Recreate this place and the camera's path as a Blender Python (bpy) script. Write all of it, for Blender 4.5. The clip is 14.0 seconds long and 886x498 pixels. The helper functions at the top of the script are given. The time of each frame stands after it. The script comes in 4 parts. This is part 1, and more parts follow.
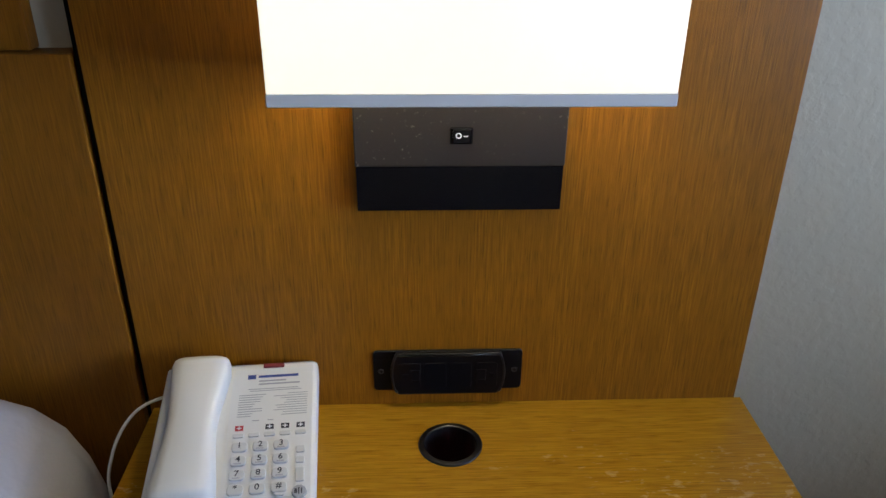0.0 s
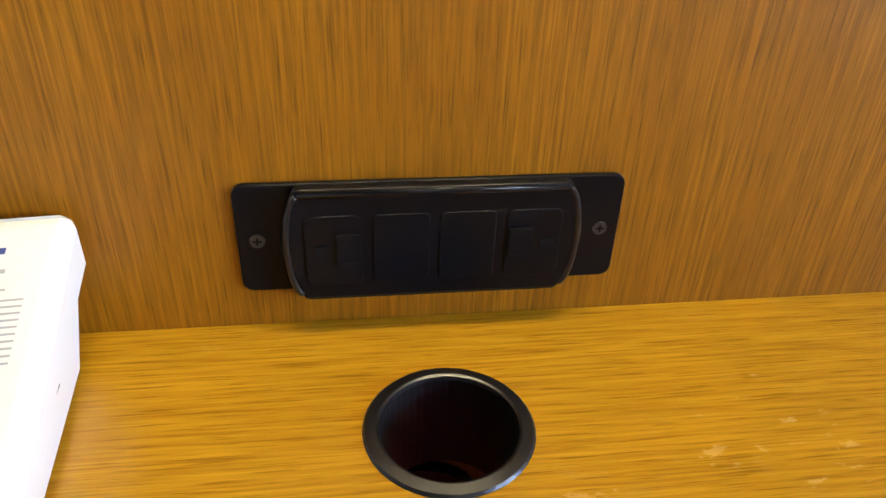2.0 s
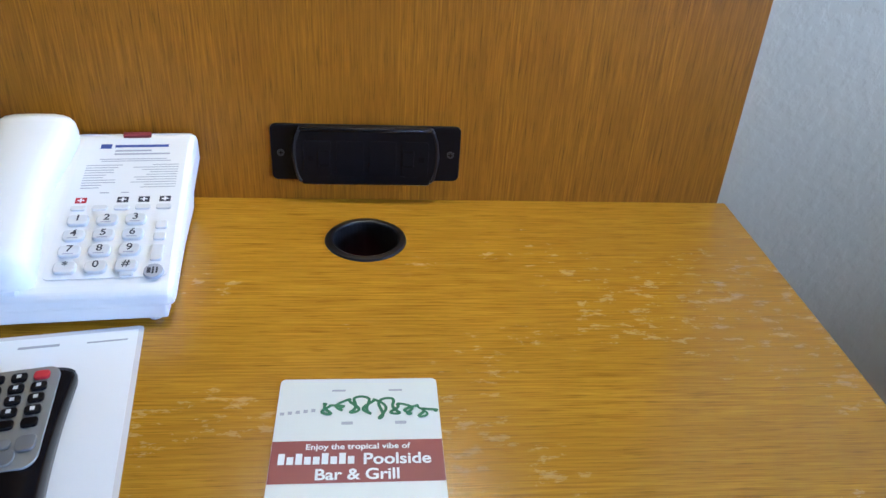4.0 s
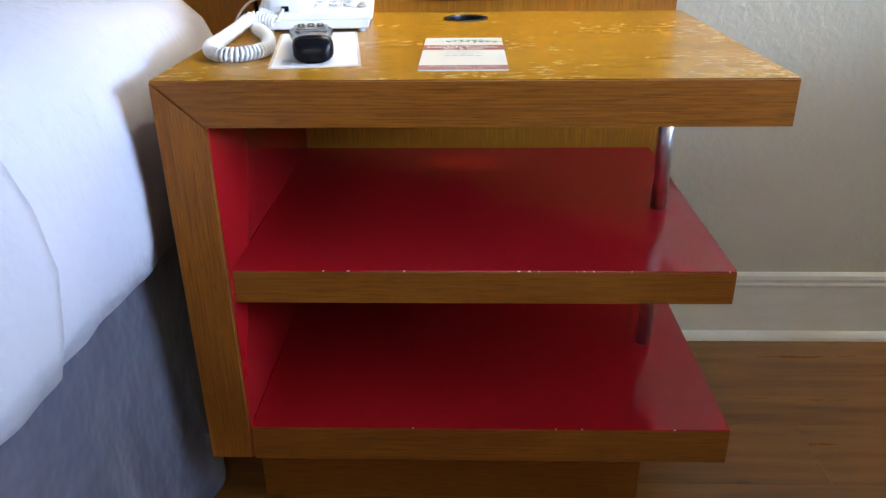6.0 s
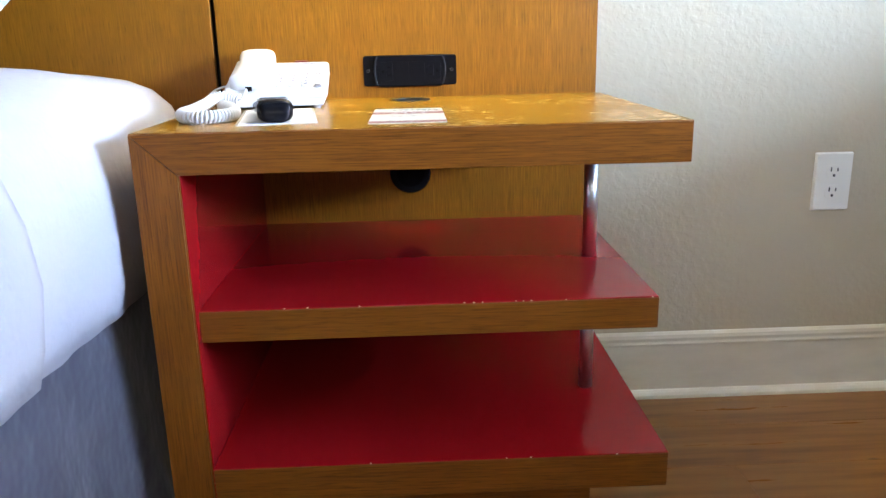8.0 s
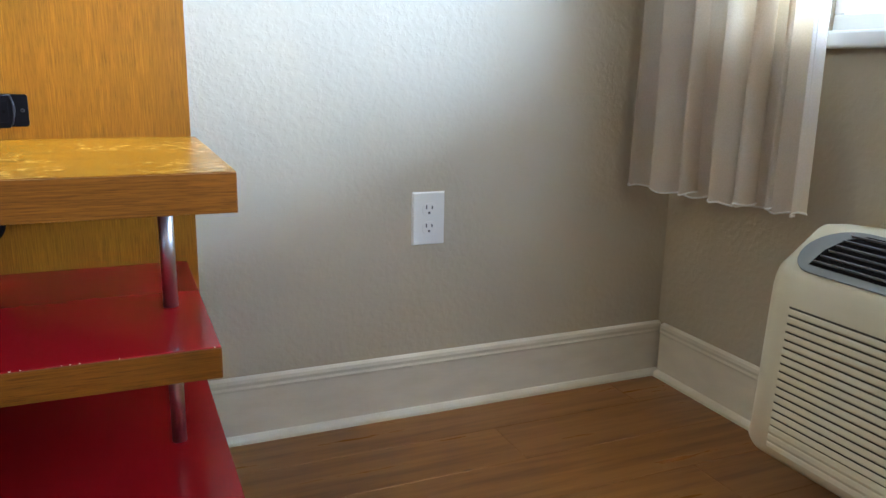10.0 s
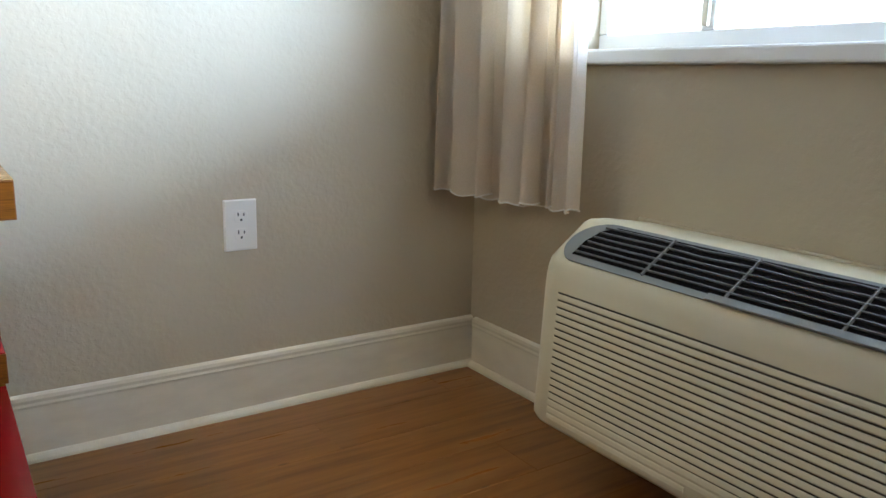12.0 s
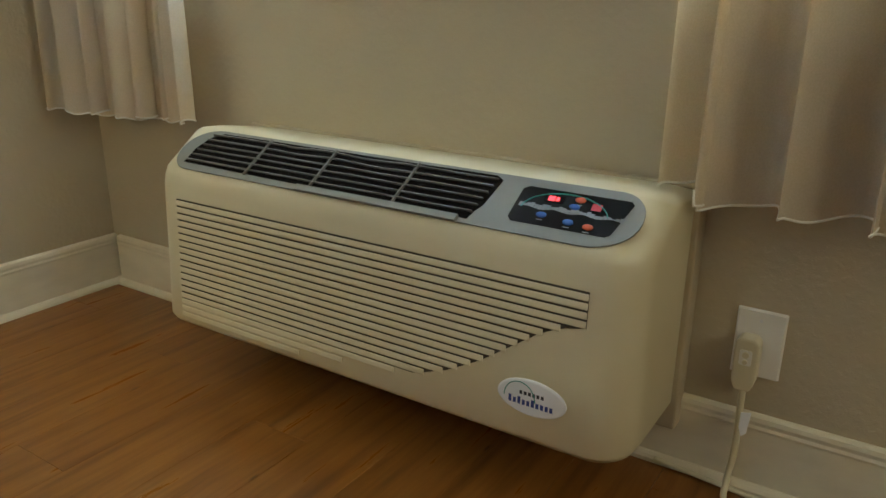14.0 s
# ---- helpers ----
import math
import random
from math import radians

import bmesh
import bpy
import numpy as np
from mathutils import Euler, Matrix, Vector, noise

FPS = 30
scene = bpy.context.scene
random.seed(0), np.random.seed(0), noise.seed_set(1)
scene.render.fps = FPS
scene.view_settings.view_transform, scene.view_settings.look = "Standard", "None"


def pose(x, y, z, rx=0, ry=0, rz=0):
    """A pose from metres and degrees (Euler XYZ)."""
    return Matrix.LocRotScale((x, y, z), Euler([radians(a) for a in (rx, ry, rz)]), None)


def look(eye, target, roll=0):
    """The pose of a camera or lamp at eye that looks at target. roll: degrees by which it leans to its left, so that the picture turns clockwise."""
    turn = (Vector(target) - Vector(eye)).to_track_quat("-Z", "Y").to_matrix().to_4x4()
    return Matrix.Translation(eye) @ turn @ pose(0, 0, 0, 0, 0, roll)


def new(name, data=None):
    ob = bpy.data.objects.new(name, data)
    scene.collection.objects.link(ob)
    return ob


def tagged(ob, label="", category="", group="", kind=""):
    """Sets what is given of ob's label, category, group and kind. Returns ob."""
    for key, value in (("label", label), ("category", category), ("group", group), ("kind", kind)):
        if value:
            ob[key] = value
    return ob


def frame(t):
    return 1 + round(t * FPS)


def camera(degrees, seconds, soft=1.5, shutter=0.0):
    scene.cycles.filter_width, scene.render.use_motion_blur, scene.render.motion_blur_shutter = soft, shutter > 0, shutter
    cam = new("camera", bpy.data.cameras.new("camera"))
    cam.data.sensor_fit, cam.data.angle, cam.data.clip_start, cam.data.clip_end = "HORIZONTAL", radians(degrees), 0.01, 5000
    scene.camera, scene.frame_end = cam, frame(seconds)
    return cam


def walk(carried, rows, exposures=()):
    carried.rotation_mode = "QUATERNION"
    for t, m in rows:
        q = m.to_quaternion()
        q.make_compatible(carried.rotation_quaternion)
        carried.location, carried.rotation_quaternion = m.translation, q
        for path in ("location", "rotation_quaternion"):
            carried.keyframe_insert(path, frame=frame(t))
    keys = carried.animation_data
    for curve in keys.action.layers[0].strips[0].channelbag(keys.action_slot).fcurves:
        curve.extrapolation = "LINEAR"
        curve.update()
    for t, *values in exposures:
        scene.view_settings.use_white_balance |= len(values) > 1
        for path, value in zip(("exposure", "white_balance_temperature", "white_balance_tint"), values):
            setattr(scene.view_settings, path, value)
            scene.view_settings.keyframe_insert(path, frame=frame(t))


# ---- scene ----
cam = camera(60.2, 14.0)

PATH = [
    (0, (0.345, -0.827, 1.381), (0.426, 0.955, 0.477), 0.6),
    (0.5, (0.322, -0.715, 1.302), (0.502, 1.094, 0.468), 1.3),
    (1, (0.364, -0.468, 1.152), (0.573, 1.307, 0.255), 1.9),
    (1.5, (0.365, -0.364, 1.035), (0.627, 1.325, -0.002), 2.8),
    (2, (0.349, -0.329, 0.994), (0.587, 1.318, -0.115), 2.2),
    (2.2, (0.348, -0.329, 0.98), (0.561, 1.323, -0.126), 1.7),
    (4.3, (0.407, -0.89, 1.176), (0.609, 0.808, 0.137), 4.1),
    (4.5, (0.416, -1.01, 1.203), (0.636, 0.706, 0.2), 4.1),
    (5, (0.435, -1.274, 1.211), (0.557, 0.485, 0.268), 2.4),
    (5.5, (0.426, -1.434, 1.098), (0.429, 0.353, 0.2), -0.1),
    (6, (0.391, -1.501, 0.937), (0.331, 0.309, 0.088), -0.7),
    (6.5, (0.403, -1.578, 0.844), (0.325, 0.328, 0.243), -1.4),
    (7, (0.38, -1.634, 0.834), (0.339, 0.282, 0.265), -2.5),
    (7.5, (0.367, -1.653, 0.835), (0.369, 0.269, 0.281), -2.2),
    (8, (0.399, -1.65, 0.848), (0.46, 0.277, 0.316), -1.3),
    (8.5, (0.477, -1.648, 0.861), (0.691, 0.277, 0.362), 0.1),
    (9, (0.569, -1.669, 0.873), (1.066, 0.209, 0.398), 1.1),
    (9.2, (0.594, -1.678, 0.883), (1.18, 0.176, 0.412), 1.1),
    (11.3, (0.656, -1.764, 0.874), (1.528, -0.019, 0.432), 1.1),
    (11.5, (0.667, -1.789, 0.879), (1.567, -0.056, 0.447), 1.0),
    (12, (0.693, -1.857, 0.884), (1.787, -0.238, 0.459), 1.4),
    (12.5, (0.714, -1.972, 0.884), (2.112, -0.606, 0.458), 2.4),
    (13, (0.698, -2.063, 0.913), (2.215, -0.845, 0.446), 1.9),
    (13.5, (0.689, -2.117, 0.912), (2.292, -1.064, 0.345), 1.7),
    (14, (0.691, -2.116, 0.914), (2.284, -1.092, 0.27), 0.7),
]
walk(cam, [(t, look(eye, target, roll)) for t, eye, target, roll in PATH],
     exposures=((0, -2.1, 6050, 12), (0.7, -1.85, 6300, 11), (1.2, -1.12, 7000, 11), (2.2, -0.78, 6700, 10), (4.5, -1.15, 5050, 12), (5.2, -1.1, 5100, 12),
                (6.2, -0.15, 6300, 11), (7.5, 0.05, 6200, 10), (8.5, 0.08, 6050, 10), (9.1, -0.05, 5800, 9), (11.5, -0.1, 5950, 9), (12.5, -0.12, 6400, 6), (14, -0.1, 7300, 0)))

# ---- world and lights ----
world = bpy.data.worlds.new("world")
scene.world = world
world.use_nodes = True
wn = world.node_tree
sky = wn.nodes.new("ShaderNodeTexSky")
sky.sky_type, sky.sun_disc = 'NISHITA', False
sky.sun_elevation, sky.sun_rotation = radians(50), radians(200)
wn.links.new(sky.outputs[0], wn.nodes["Background"].inputs[0])
wn.nodes["Background"].inputs[1].default_value = 0.12


def area_lamp(name, m, sx, sy, watts, colour):
    lamp = bpy.data.lights.new(name, 'AREA')
    lamp.shape, lamp.size, lamp.size_y, lamp.energy, lamp.color = 'RECTANGLE', sx, sy, watts, colour
    ob = new(name, lamp)
    ob.matrix_world = m
    return ob


WX, WY = 2.085, 0.035            # faces of the window wall and of the headboard wall
WIN_A, WIN_B, WIN_Z0, WIN_Z1 = -0.37, -2.02, 0.972, 2.15
# daylight between the ground and the soffit of the walkway outside the window
area_lamp("window_daylight", look((4.4, -4.2, 1.33), (0, -4.2, 1.33)), 6.4, 1.46, 2900, (0.49, 0.665, 1.0))
# fill light added in a made-up high opening behind the walker
area_lamp("far_fill_light", look((0.7, -4.56, 1.95), (0.7, 0, 0.9)), 1.9, 0.6, 20, (1.0, 0.93, 0.80))


# ---- materials ----
def mat(name, colour=(0.8, 0.8, 0.8), rough=0.5, metal=0.0, coat=0.0):
    m = bpy.data.materials.new(name)
    m.use_nodes = True
    b = m.node_tree.nodes["Principled BSDF"]
    b.inputs["Base Color"].default_value = (*colour, 1)
    b.inputs["Roughness"].default_value = rough
    b.inputs["Metallic"].default_value = metal
    b.inputs["Coat Weight"].default_value = coat
    b.inputs["Coat Roughness"].default_value = 0.08
    return m


def nodes_of(m):
    return m.node_tree.nodes, m.node_tree.links, m.node_tree.nodes["Principled BSDF"]


def coords(m, scale, source="Object"):
    n, l, _ = nodes_of(m)
    tc, mp = n.new("ShaderNodeTexCoord"), n.new("ShaderNodeMapping")
    mp.inputs["Scale"].default_value = scale
    l.new(tc.outputs[source], mp.inputs[0])
    return mp.outputs[0]


def noise_tex(m, vec, scale, detail=4, rough=0.55):
    n, l, _ = nodes_of(m)
    t = n.new("ShaderNodeTexNoise")
    t.inputs["Scale"].default_value, t.inputs["Detail"].default_value, t.inputs["Roughness"].default_value = scale, detail, rough
    l.new(vec, t.inputs["Vector"])
    return t.outputs[0]


def ramp(m, fac, stops):
    n, l, _ = nodes_of(m)
    r = n.new("ShaderNodeValToRGB")
    while len(r.color_ramp.elements) < len(stops):
        r.color_ramp.elements.new(0.5)
    for e, (p, c) in zip(r.color_ramp.elements, stops):
        e.position, e.color = p, (*c, 1)
    l.new(fac, r.inputs[0])
    return r.outputs[0]


def mix(m, fac, a, b, how="MIX"):
    n, l, _ = nodes_of(m)
    x = n.new("ShaderNodeMix")
    x.data_type, x.blend_type = 'RGBA', how
    for sock, v in ((x.inputs[0], fac), (x.inputs[6], a), (x.inputs[7], b)):
        if isinstance(v, bpy.types.NodeSocket):
            l.new(v, sock)
        else:
            sock.default_value = (*v, 1) if isinstance(v, tuple) else v
    return x.outputs[2]


def bump(m, height, strength, distance):
    n, l, b = nodes_of(m)
    k = n.new("ShaderNodeBump")
    k.inputs["Strength"].default_value, k.inputs["Distance"].default_value = strength, distance
    l.new(height, k.inputs["Height"])
    l.new(k.outputs[0], b.inputs["Normal"])


def oak(name, axis, dark, light, rough=0.38, worn=False, spec=0.22):
    """Oiled oak veneer, its grain along the given axis: broad bands, fine pores, and pale scuffs where worn."""
    m = mat(name, light, rough)
    n, l, b = nodes_of(m)
    b.inputs["Specular IOR Level"].default_value = spec
    fine, broad, pore = [520.0] * 3, [19.0] * 3, [900.0] * 3
    fine[axis], broad[axis], pore[axis] = 13.0, 0.9, 30.0
    g = noise_tex(m, coords(m, fine), 1.0, 5, 0.6)
    w = noise_tex(m, coords(m, broad), 1.0, 3)
    p = noise_tex(m, coords(m, pore), 1.0, 2)
    c = ramp(m, g, ((0.22, dark), (0.66, light)))
    mid = tuple(0.55 * d + 0.45 * k for d, k in zip(dark, light))
    c = mix(m, ramp(m, w, ((0.36, (0.45,) * 3), (0.62, (0.0,) * 3))), c, mid)
    c = mix(m, ramp(m, p, ((0.30, (0.55,) * 3), (0.45, (0.0,) * 3))), c, tuple(0.50 * d for d in dark))
    if worn:
        patch = noise_tex(m, coords(m, (4.6, 7.5, 5)), 1.0, 3)
        scuff = noise_tex(m, coords(m, (42, 105, 40)), 1.0, 6, 0.72)
        k = mix(m, 1.0, ramp(m, patch, ((0.46, (0,) * 3), (0.62, (1,) * 3))), ramp(m, scuff, ((0.55, (0,) * 3), (0.70, (0.48,) * 3))), "MULTIPLY")
        part_y = n.new("ShaderNodeSeparateXYZ")
        l.new(coords(m, (1, -1, 1)), part_y.inputs[0])
        k = mix(m, 1.0, k, ramp(m, part_y.outputs[1], ((0.07, (0.12,) * 3), (0.22, (1,) * 3))), "MULTIPLY")
        c = mix(m, k, c, (0.62, 0.46, 0.22))
        l.new(ramp(m, k, ((0.0, (rough,) * 3), (0.6, (0.7,) * 3))), b.inputs["Roughness"])
    l.new(c, b.inputs["Base Color"])
    bump(m, p, 0.3, 0.0006)
    return m


OAK_D, OAK_L = (0.095, 0.027, 0.0012), (0.31, 0.117, 0.0042)
M_PANEL = oak("oak_panel", 2, OAK_D, OAK_L, 0.42)
M_HEAD = oak("oak_headboard", 2, (0.10, 0.030, 0.0013), (0.255, 0.094, 0.004), 0.42)
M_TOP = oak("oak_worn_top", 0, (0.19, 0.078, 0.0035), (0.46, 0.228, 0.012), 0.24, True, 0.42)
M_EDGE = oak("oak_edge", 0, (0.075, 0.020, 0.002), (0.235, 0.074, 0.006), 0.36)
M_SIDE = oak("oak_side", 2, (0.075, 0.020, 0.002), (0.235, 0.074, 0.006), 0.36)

M_RED = mat("red_lacquer", (0.27, 0.006, 0.008), 0.13)
nodes_of(M_RED)[2].inputs["Specular IOR Level"].default_value = 0.42
bump(M_RED, noise_tex(M_RED, coords(M_RED, (1, 1, 1)), 22.0, 2), 0.04, 0.002)

M_WALL = mat("textured_paint", (0.42, 0.365, 0.28), 0.7)
n_, l_, b_ = nodes_of(M_WALL)
blot = noise_tex(M_WALL, coords(M_WALL, (1, 1, 1)), 62.0, 3, 0.5)
grit = noise_tex(M_WALL, coords(M_WALL, (1, 1, 1)), 260.0, 2)
tone = noise_tex(M_WALL, coords(M_WALL, (1, 1, 1)), 2.2, 3)
l_.new(ramp(M_WALL, tone, ((0.3, (0.44, 0.365, 0.240)), (0.7, (0.47, 0.392, 0.262)))), b_.inputs["Base Color"])
bump(M_WALL, mix(M_WALL, 0.2, ramp(M_WALL, blot, ((0.42, (0,) * 3), (0.60, (1,) * 3))), grit), 0.24, 0.0022)

M_TRIM = mat("cream_trim_paint", (0.60, 0.56, 0.46), 0.42)
n_, l_, b_ = nodes_of(M_TRIM)
l_.new(ramp(M_TRIM, noise_tex(M_TRIM, coords(M_TRIM, (3, 3, 9)), 3.0, 5), ((0.3, (0.63, 0.555, 0.395)), (0.65, (0.69, 0.615, 0.445)))), b_.inputs["Base Color"])
M_SILL = mat("white_sill_paint", (0.78, 0.76, 0.70), 0.4)
M_CEIL = mat("ceiling_paint", (0.75, 0.73, 0.68), 0.8)

M_FLOOR = mat("laminate_oak_floor", (0.2, 0.09, 0.03), 0.3)
n_, l_, b_ = nodes_of(M_FLOOR)
info = n_.new("ShaderNodeObjectInfo")
sep = n_.new("ShaderNodeVectorMath")
sep.operation = 'ADD'
l_.new(coords(M_FLOOR, (2.2, 30, 1), "Object"), sep.inputs[0])
mul = n_.new("ShaderNodeMath")
mul.operation = 'MULTIPLY'
mul.inputs[1].default_value = 37.0
l_.new(info.outputs["Random"], mul.inputs[0])
l_.new(mul.outputs[0], sep.inputs[1])
g1 = noise_tex(M_FLOOR, sep.outputs[0], 1.0, 6, 0.62)
g2 = noise_tex(M_FLOOR, sep.outputs[0], 0.35, 3)
cf = ramp(M_FLOOR, g1, ((0.30, (0.13, 0.044, 0.008)), (0.5, (0.225, 0.086, 0.016)), (0.70, (0.29, 0.118, 0.025))))
cf = mix(M_FLOOR, ramp(M_FLOOR, g2, ((0.3, (0.35,) * 3), (0.6, (0,) * 3))), cf, (0.14, 0.05, 0.012))
kn = n_.new("ShaderNodeTexVoronoi")
kn.inputs["Scale"].default_value = 3.1
l_.new(coords(M_FLOOR, (1.3, 4.2, 1)), kn.inputs["Vector"])
cf = mix(M_FLOOR, ramp(M_FLOOR, kn.outputs[0], ((0.02, (0.7,) * 3), (0.07, (0,) * 3))), cf, (0.05, 0.018, 0.006))
l_.new(cf, b_.inputs["Base Color"])
l_.new(ramp(M_FLOOR, g1, ((0.3, (0.38,) * 3), (0.7, (0.26,) * 3))), b_.inputs["Roughness"])
bump(M_FLOOR, g1, 0.15, 0.0008)

M_BLACK = mat("black_plastic", (0.0035, 0.0035, 0.0045), 0.30)
nodes_of(M_BLACK)[2].inputs["Specular IOR Level"].default_value = 0.12
M_BLACKGLOSS = mat("gloss_black", (0.004, 0.004, 0.005), 0.12)
nodes_of(M_BLACKGLOSS)[2].inputs["Specular IOR Level"].default_value = 0.22
M_BLACKSOFT = mat("satin_black_rim", (0.005, 0.005, 0.006), 0.32)
# near-black for dark parts, and painted as shade in holes and slots
M_DARK = mat("dark_parts_hole_shade", (0.008, 0.007, 0.0065), 0.95)
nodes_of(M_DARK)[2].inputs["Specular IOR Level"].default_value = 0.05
M_SLOT = mat("slot_shade_brown", (0.06, 0.05, 0.032), 0.8)
M_DUSTY = mat("dusty_bronze_metal", (0.022, 0.017, 0.014), 0.45, 0.3)
n_, l_, b_ = nodes_of(M_DUSTY)
dust = noise_tex(M_DUSTY, coords(M_DUSTY, (1, 1, 1)), 190.0, 3, 0.7)
dz = noise_tex(M_DUSTY, coords(M_DUSTY, (1, 1, 1)), 16.0, 2)
dk = mix(M_DUSTY, 1.0, ramp(M_DUSTY, dust, ((0.62, (0,) * 3), (0.72, (0.5,) * 3))), ramp(M_DUSTY, dz, ((0.4, (0,) * 3), (0.65, (1,) * 3))), "MULTIPLY")
l_.new(mix(M_DUSTY, dk, (0.022, 0.017, 0.014), (0.33, 0.30, 0.26)), b_.inputs["Base Color"])
M_STEEL = mat("brushed_steel", (0.72, 0.71, 0.70), 0.30, 1.0)
M_WHITEPL = mat("white_plastic", (0.74, 0.73, 0.70), 0.35)
M_PAPER = mat("white_paper", (0.76, 0.77, 0.78), 0.5)
M_KEY = mat("grey_white_key", (0.60, 0.60, 0.59), 0.4)
M_FACE = mat("telephone_face_card", (0.72, 0.72, 0.71), 0.4)
M_INK = mat("dark_ink", (0.03, 0.03, 0.04), 0.6)
M_GREYINK = mat("pale_grey_ink", (0.36, 0.37, 0.40), 0.6)
M_BLUEINK = mat("blue_ink", (0.04, 0.07, 0.26), 0.6)
M_REDINK = mat("red_ink", (0.45, 0.02, 0.03), 0.5)
M_MAROON = mat("maroon_ink", (0.19, 0.022, 0.024), 0.45)
M_MAUVE = mat("faded_maroon_ink", (0.26, 0.09, 0.085), 0.45)
M_GREEN = mat("green_ink", (0.02, 0.13, 0.05), 0.6)
M_SCREW = mat("dark_screw_steel", (0.05, 0.05, 0.05), 0.35, 0.6)
M_REMGREY = mat("remote_grey_face", (0.19, 0.19, 0.18), 0.45)
M_OUTLET = mat("ivory_outlet", (0.76, 0.73, 0.64), 0.3)
M_AC = mat("beige_abs_plastic", (0.52, 0.475, 0.33), 0.4)
n_, l_, b_ = nodes_of(M_AC)
l_.new(ramp(M_AC, noise_tex(M_AC, coords(M_AC, (1, 1, 1)), 3.0, 4), ((0.3, (0.60, 0.53, 0.345)), (0.7, (0.635, 0.565, 0.375)))), b_.inputs["Base Color"])
bump(M_AC, noise_tex(M_AC, coords(M_AC, (1, 1, 1)), 700.0, 1), 0.08, 0.0006)
M_ACGREY = mat("grey_grille_plastic", (0.18, 0.178, 0.150), 0.42)
M_VANE = mat("brown_grey_vane", (0.17, 0.16, 0.14), 0.45)
M_TEAL = mat("teal_print", (0.02, 0.22, 0.17), 0.4)
M_BLUEB = mat("blue_button", (0.05, 0.14, 0.42), 0.25)
M_REDB = mat("orange_red_button", (0.55, 0.10, 0.05), 0.25)
M_SILVER = mat("silver_print", (0.17, 0.175, 0.18), 0.35)
M_SKIRT = mat("grey_blue_fabric", (0.105, 0.11, 0.15), 0.75)
n_, l_, b_ = nodes_of(M_SKIRT)
b_.inputs["Sheen Weight"].default_value = 0.4
l_.new(ramp(M_SKIRT, noise_tex(M_SKIRT, coords(M_SKIRT, (2, 2, 1)), 4.0, 4), ((0.3, (0.040, 0.038, 0.055)), (0.7, (0.062, 0.060, 0.084)))), b_.inputs["Base Color"])
bump(M_SKIRT, noise_tex(M_SKIRT, coords(M_SKIRT, (1, 1.1, 0.9)), 9.0, 3), 0.4, 0.03)
M_LINEN = mat("white_cotton", (0.48, 0.465, 0.49), 0.75)
bump(M_LINEN, noise_tex(M_LINEN, coords(M_LINEN, (1, 1, 1)), 9.0, 4), 0.5, 0.030)
M_LINEN2 = mat("white_cover_cotton", (0.45, 0.43, 0.44), 0.75)
bump(M_LINEN2, noise_tex(M_LINEN2, coords(M_LINEN2, (1, 1, 1)), 8.0, 4), 0.5, 0.030)
M_LED = mat("red_led", (0.6, 0.02, 0.03), 0.3)
nodes_of(M_LED)[2].inputs["Emission Color"].default_value = (1, 0.06, 0.09, 1)
nodes_of(M_LED)[2].inputs["Emission Strength"].default_value = 2.5


def cloth(name, colour, through_colour, through_share, weave, open_share=0.0):
    """Woven cloth: it scatters light back, lets some through, and is open between its threads."""
    m = mat(name, colour, 0.85)
    n, l, b = nodes_of(m)
    t, x = n.new("ShaderNodeBsdfTranslucent"), n.new("ShaderNodeMixShader")
    t.inputs[0].default_value = (*through_colour, 1)
    x.inputs[0].default_value = through_share
    l.new(b.outputs[0], x.inputs[1])
    l.new(t.outputs[0], x.inputs[2])
    gap, y = n.new("ShaderNodeBsdfTransparent"), n.new("ShaderNodeMixShader")
    y.inputs[0].default_value = open_share
    l.new(x.outputs[0], y.inputs[1])
    l.new(gap.outputs[0], y.inputs[2])
    l.new(y.outputs[0], n["Material Output"].inputs[0])
    grain = noise_tex(m, coords(m, (1, 1, 1)), weave, 2)
    bump(m, grain, 0.2, 0.0008)
    l.new(mix(m, ramp(m, grain, ((0.4, (0.0,) * 3), (0.62, (0.35,) * 3))), colour, tuple(0.7 * c for c in colour)), b.inputs["Base Color"])
    return m


M_CURT = cloth("sheer_beige_curtain", (0.74, 0.67, 0.53), (0.66, 0.48, 0.26), 0.42, 330.0, 0.12)
M_CURTHEM = mat("curtain_hem", (0.74, 0.70, 0.60), 0.85)
M_SHADE = cloth("ivory_linen_shade", (0.90, 0.88, 0.80), (0.90, 0.88, 0.80), 0.6, 420.0)
nodes_of(M_SHADE)[2].inputs["Emission Color"].default_value = (1.0, 0.93, 0.74, 1)   # emission added to the cloth for the lit bulbs' light through it
nodes_of(M_SHADE)[2].inputs["Emission Strength"].default_value = 4.2
M_HEM = mat("shade_hem", (0.62, 0.57, 0.49), 0.8)
M_BRIGHT = mat("bright_outside", (0.9, 0.85, 0.7), 0.9)
nodes_of(M_BRIGHT)[2].inputs["Emission Color"].default_value = (1.0, 0.93, 0.72, 1)
nodes_of(M_BRIGHT)[2].inputs["Emission Strength"].default_value = 3.0
M_GLASS = mat("window_glass", (1, 1, 1), 0.0)
nodes_of(M_GLASS)[2].inputs["Transmission Weight"].default_value = 1.0
M_ART = mat("pale_blue_print", (0.52, 0.56, 0.63), 0.5)


# ---- mesh helpers ----
def part(name, bm, material, parent=None, label="", smooth=False):
    me = bpy.data.meshes.new(name)
    bmesh.ops.recalc_face_normals(bm, faces=bm.faces)
    bm.to_mesh(me)
    bm.free()
    if smooth:
        me.polygons.foreach_set("use_smooth", [True] * len(me.polygons))
    me.materials.append(material)
    ob = new(name, me)
    ob.parent = parent
    if label:
        tagged(ob, label)
    return ob


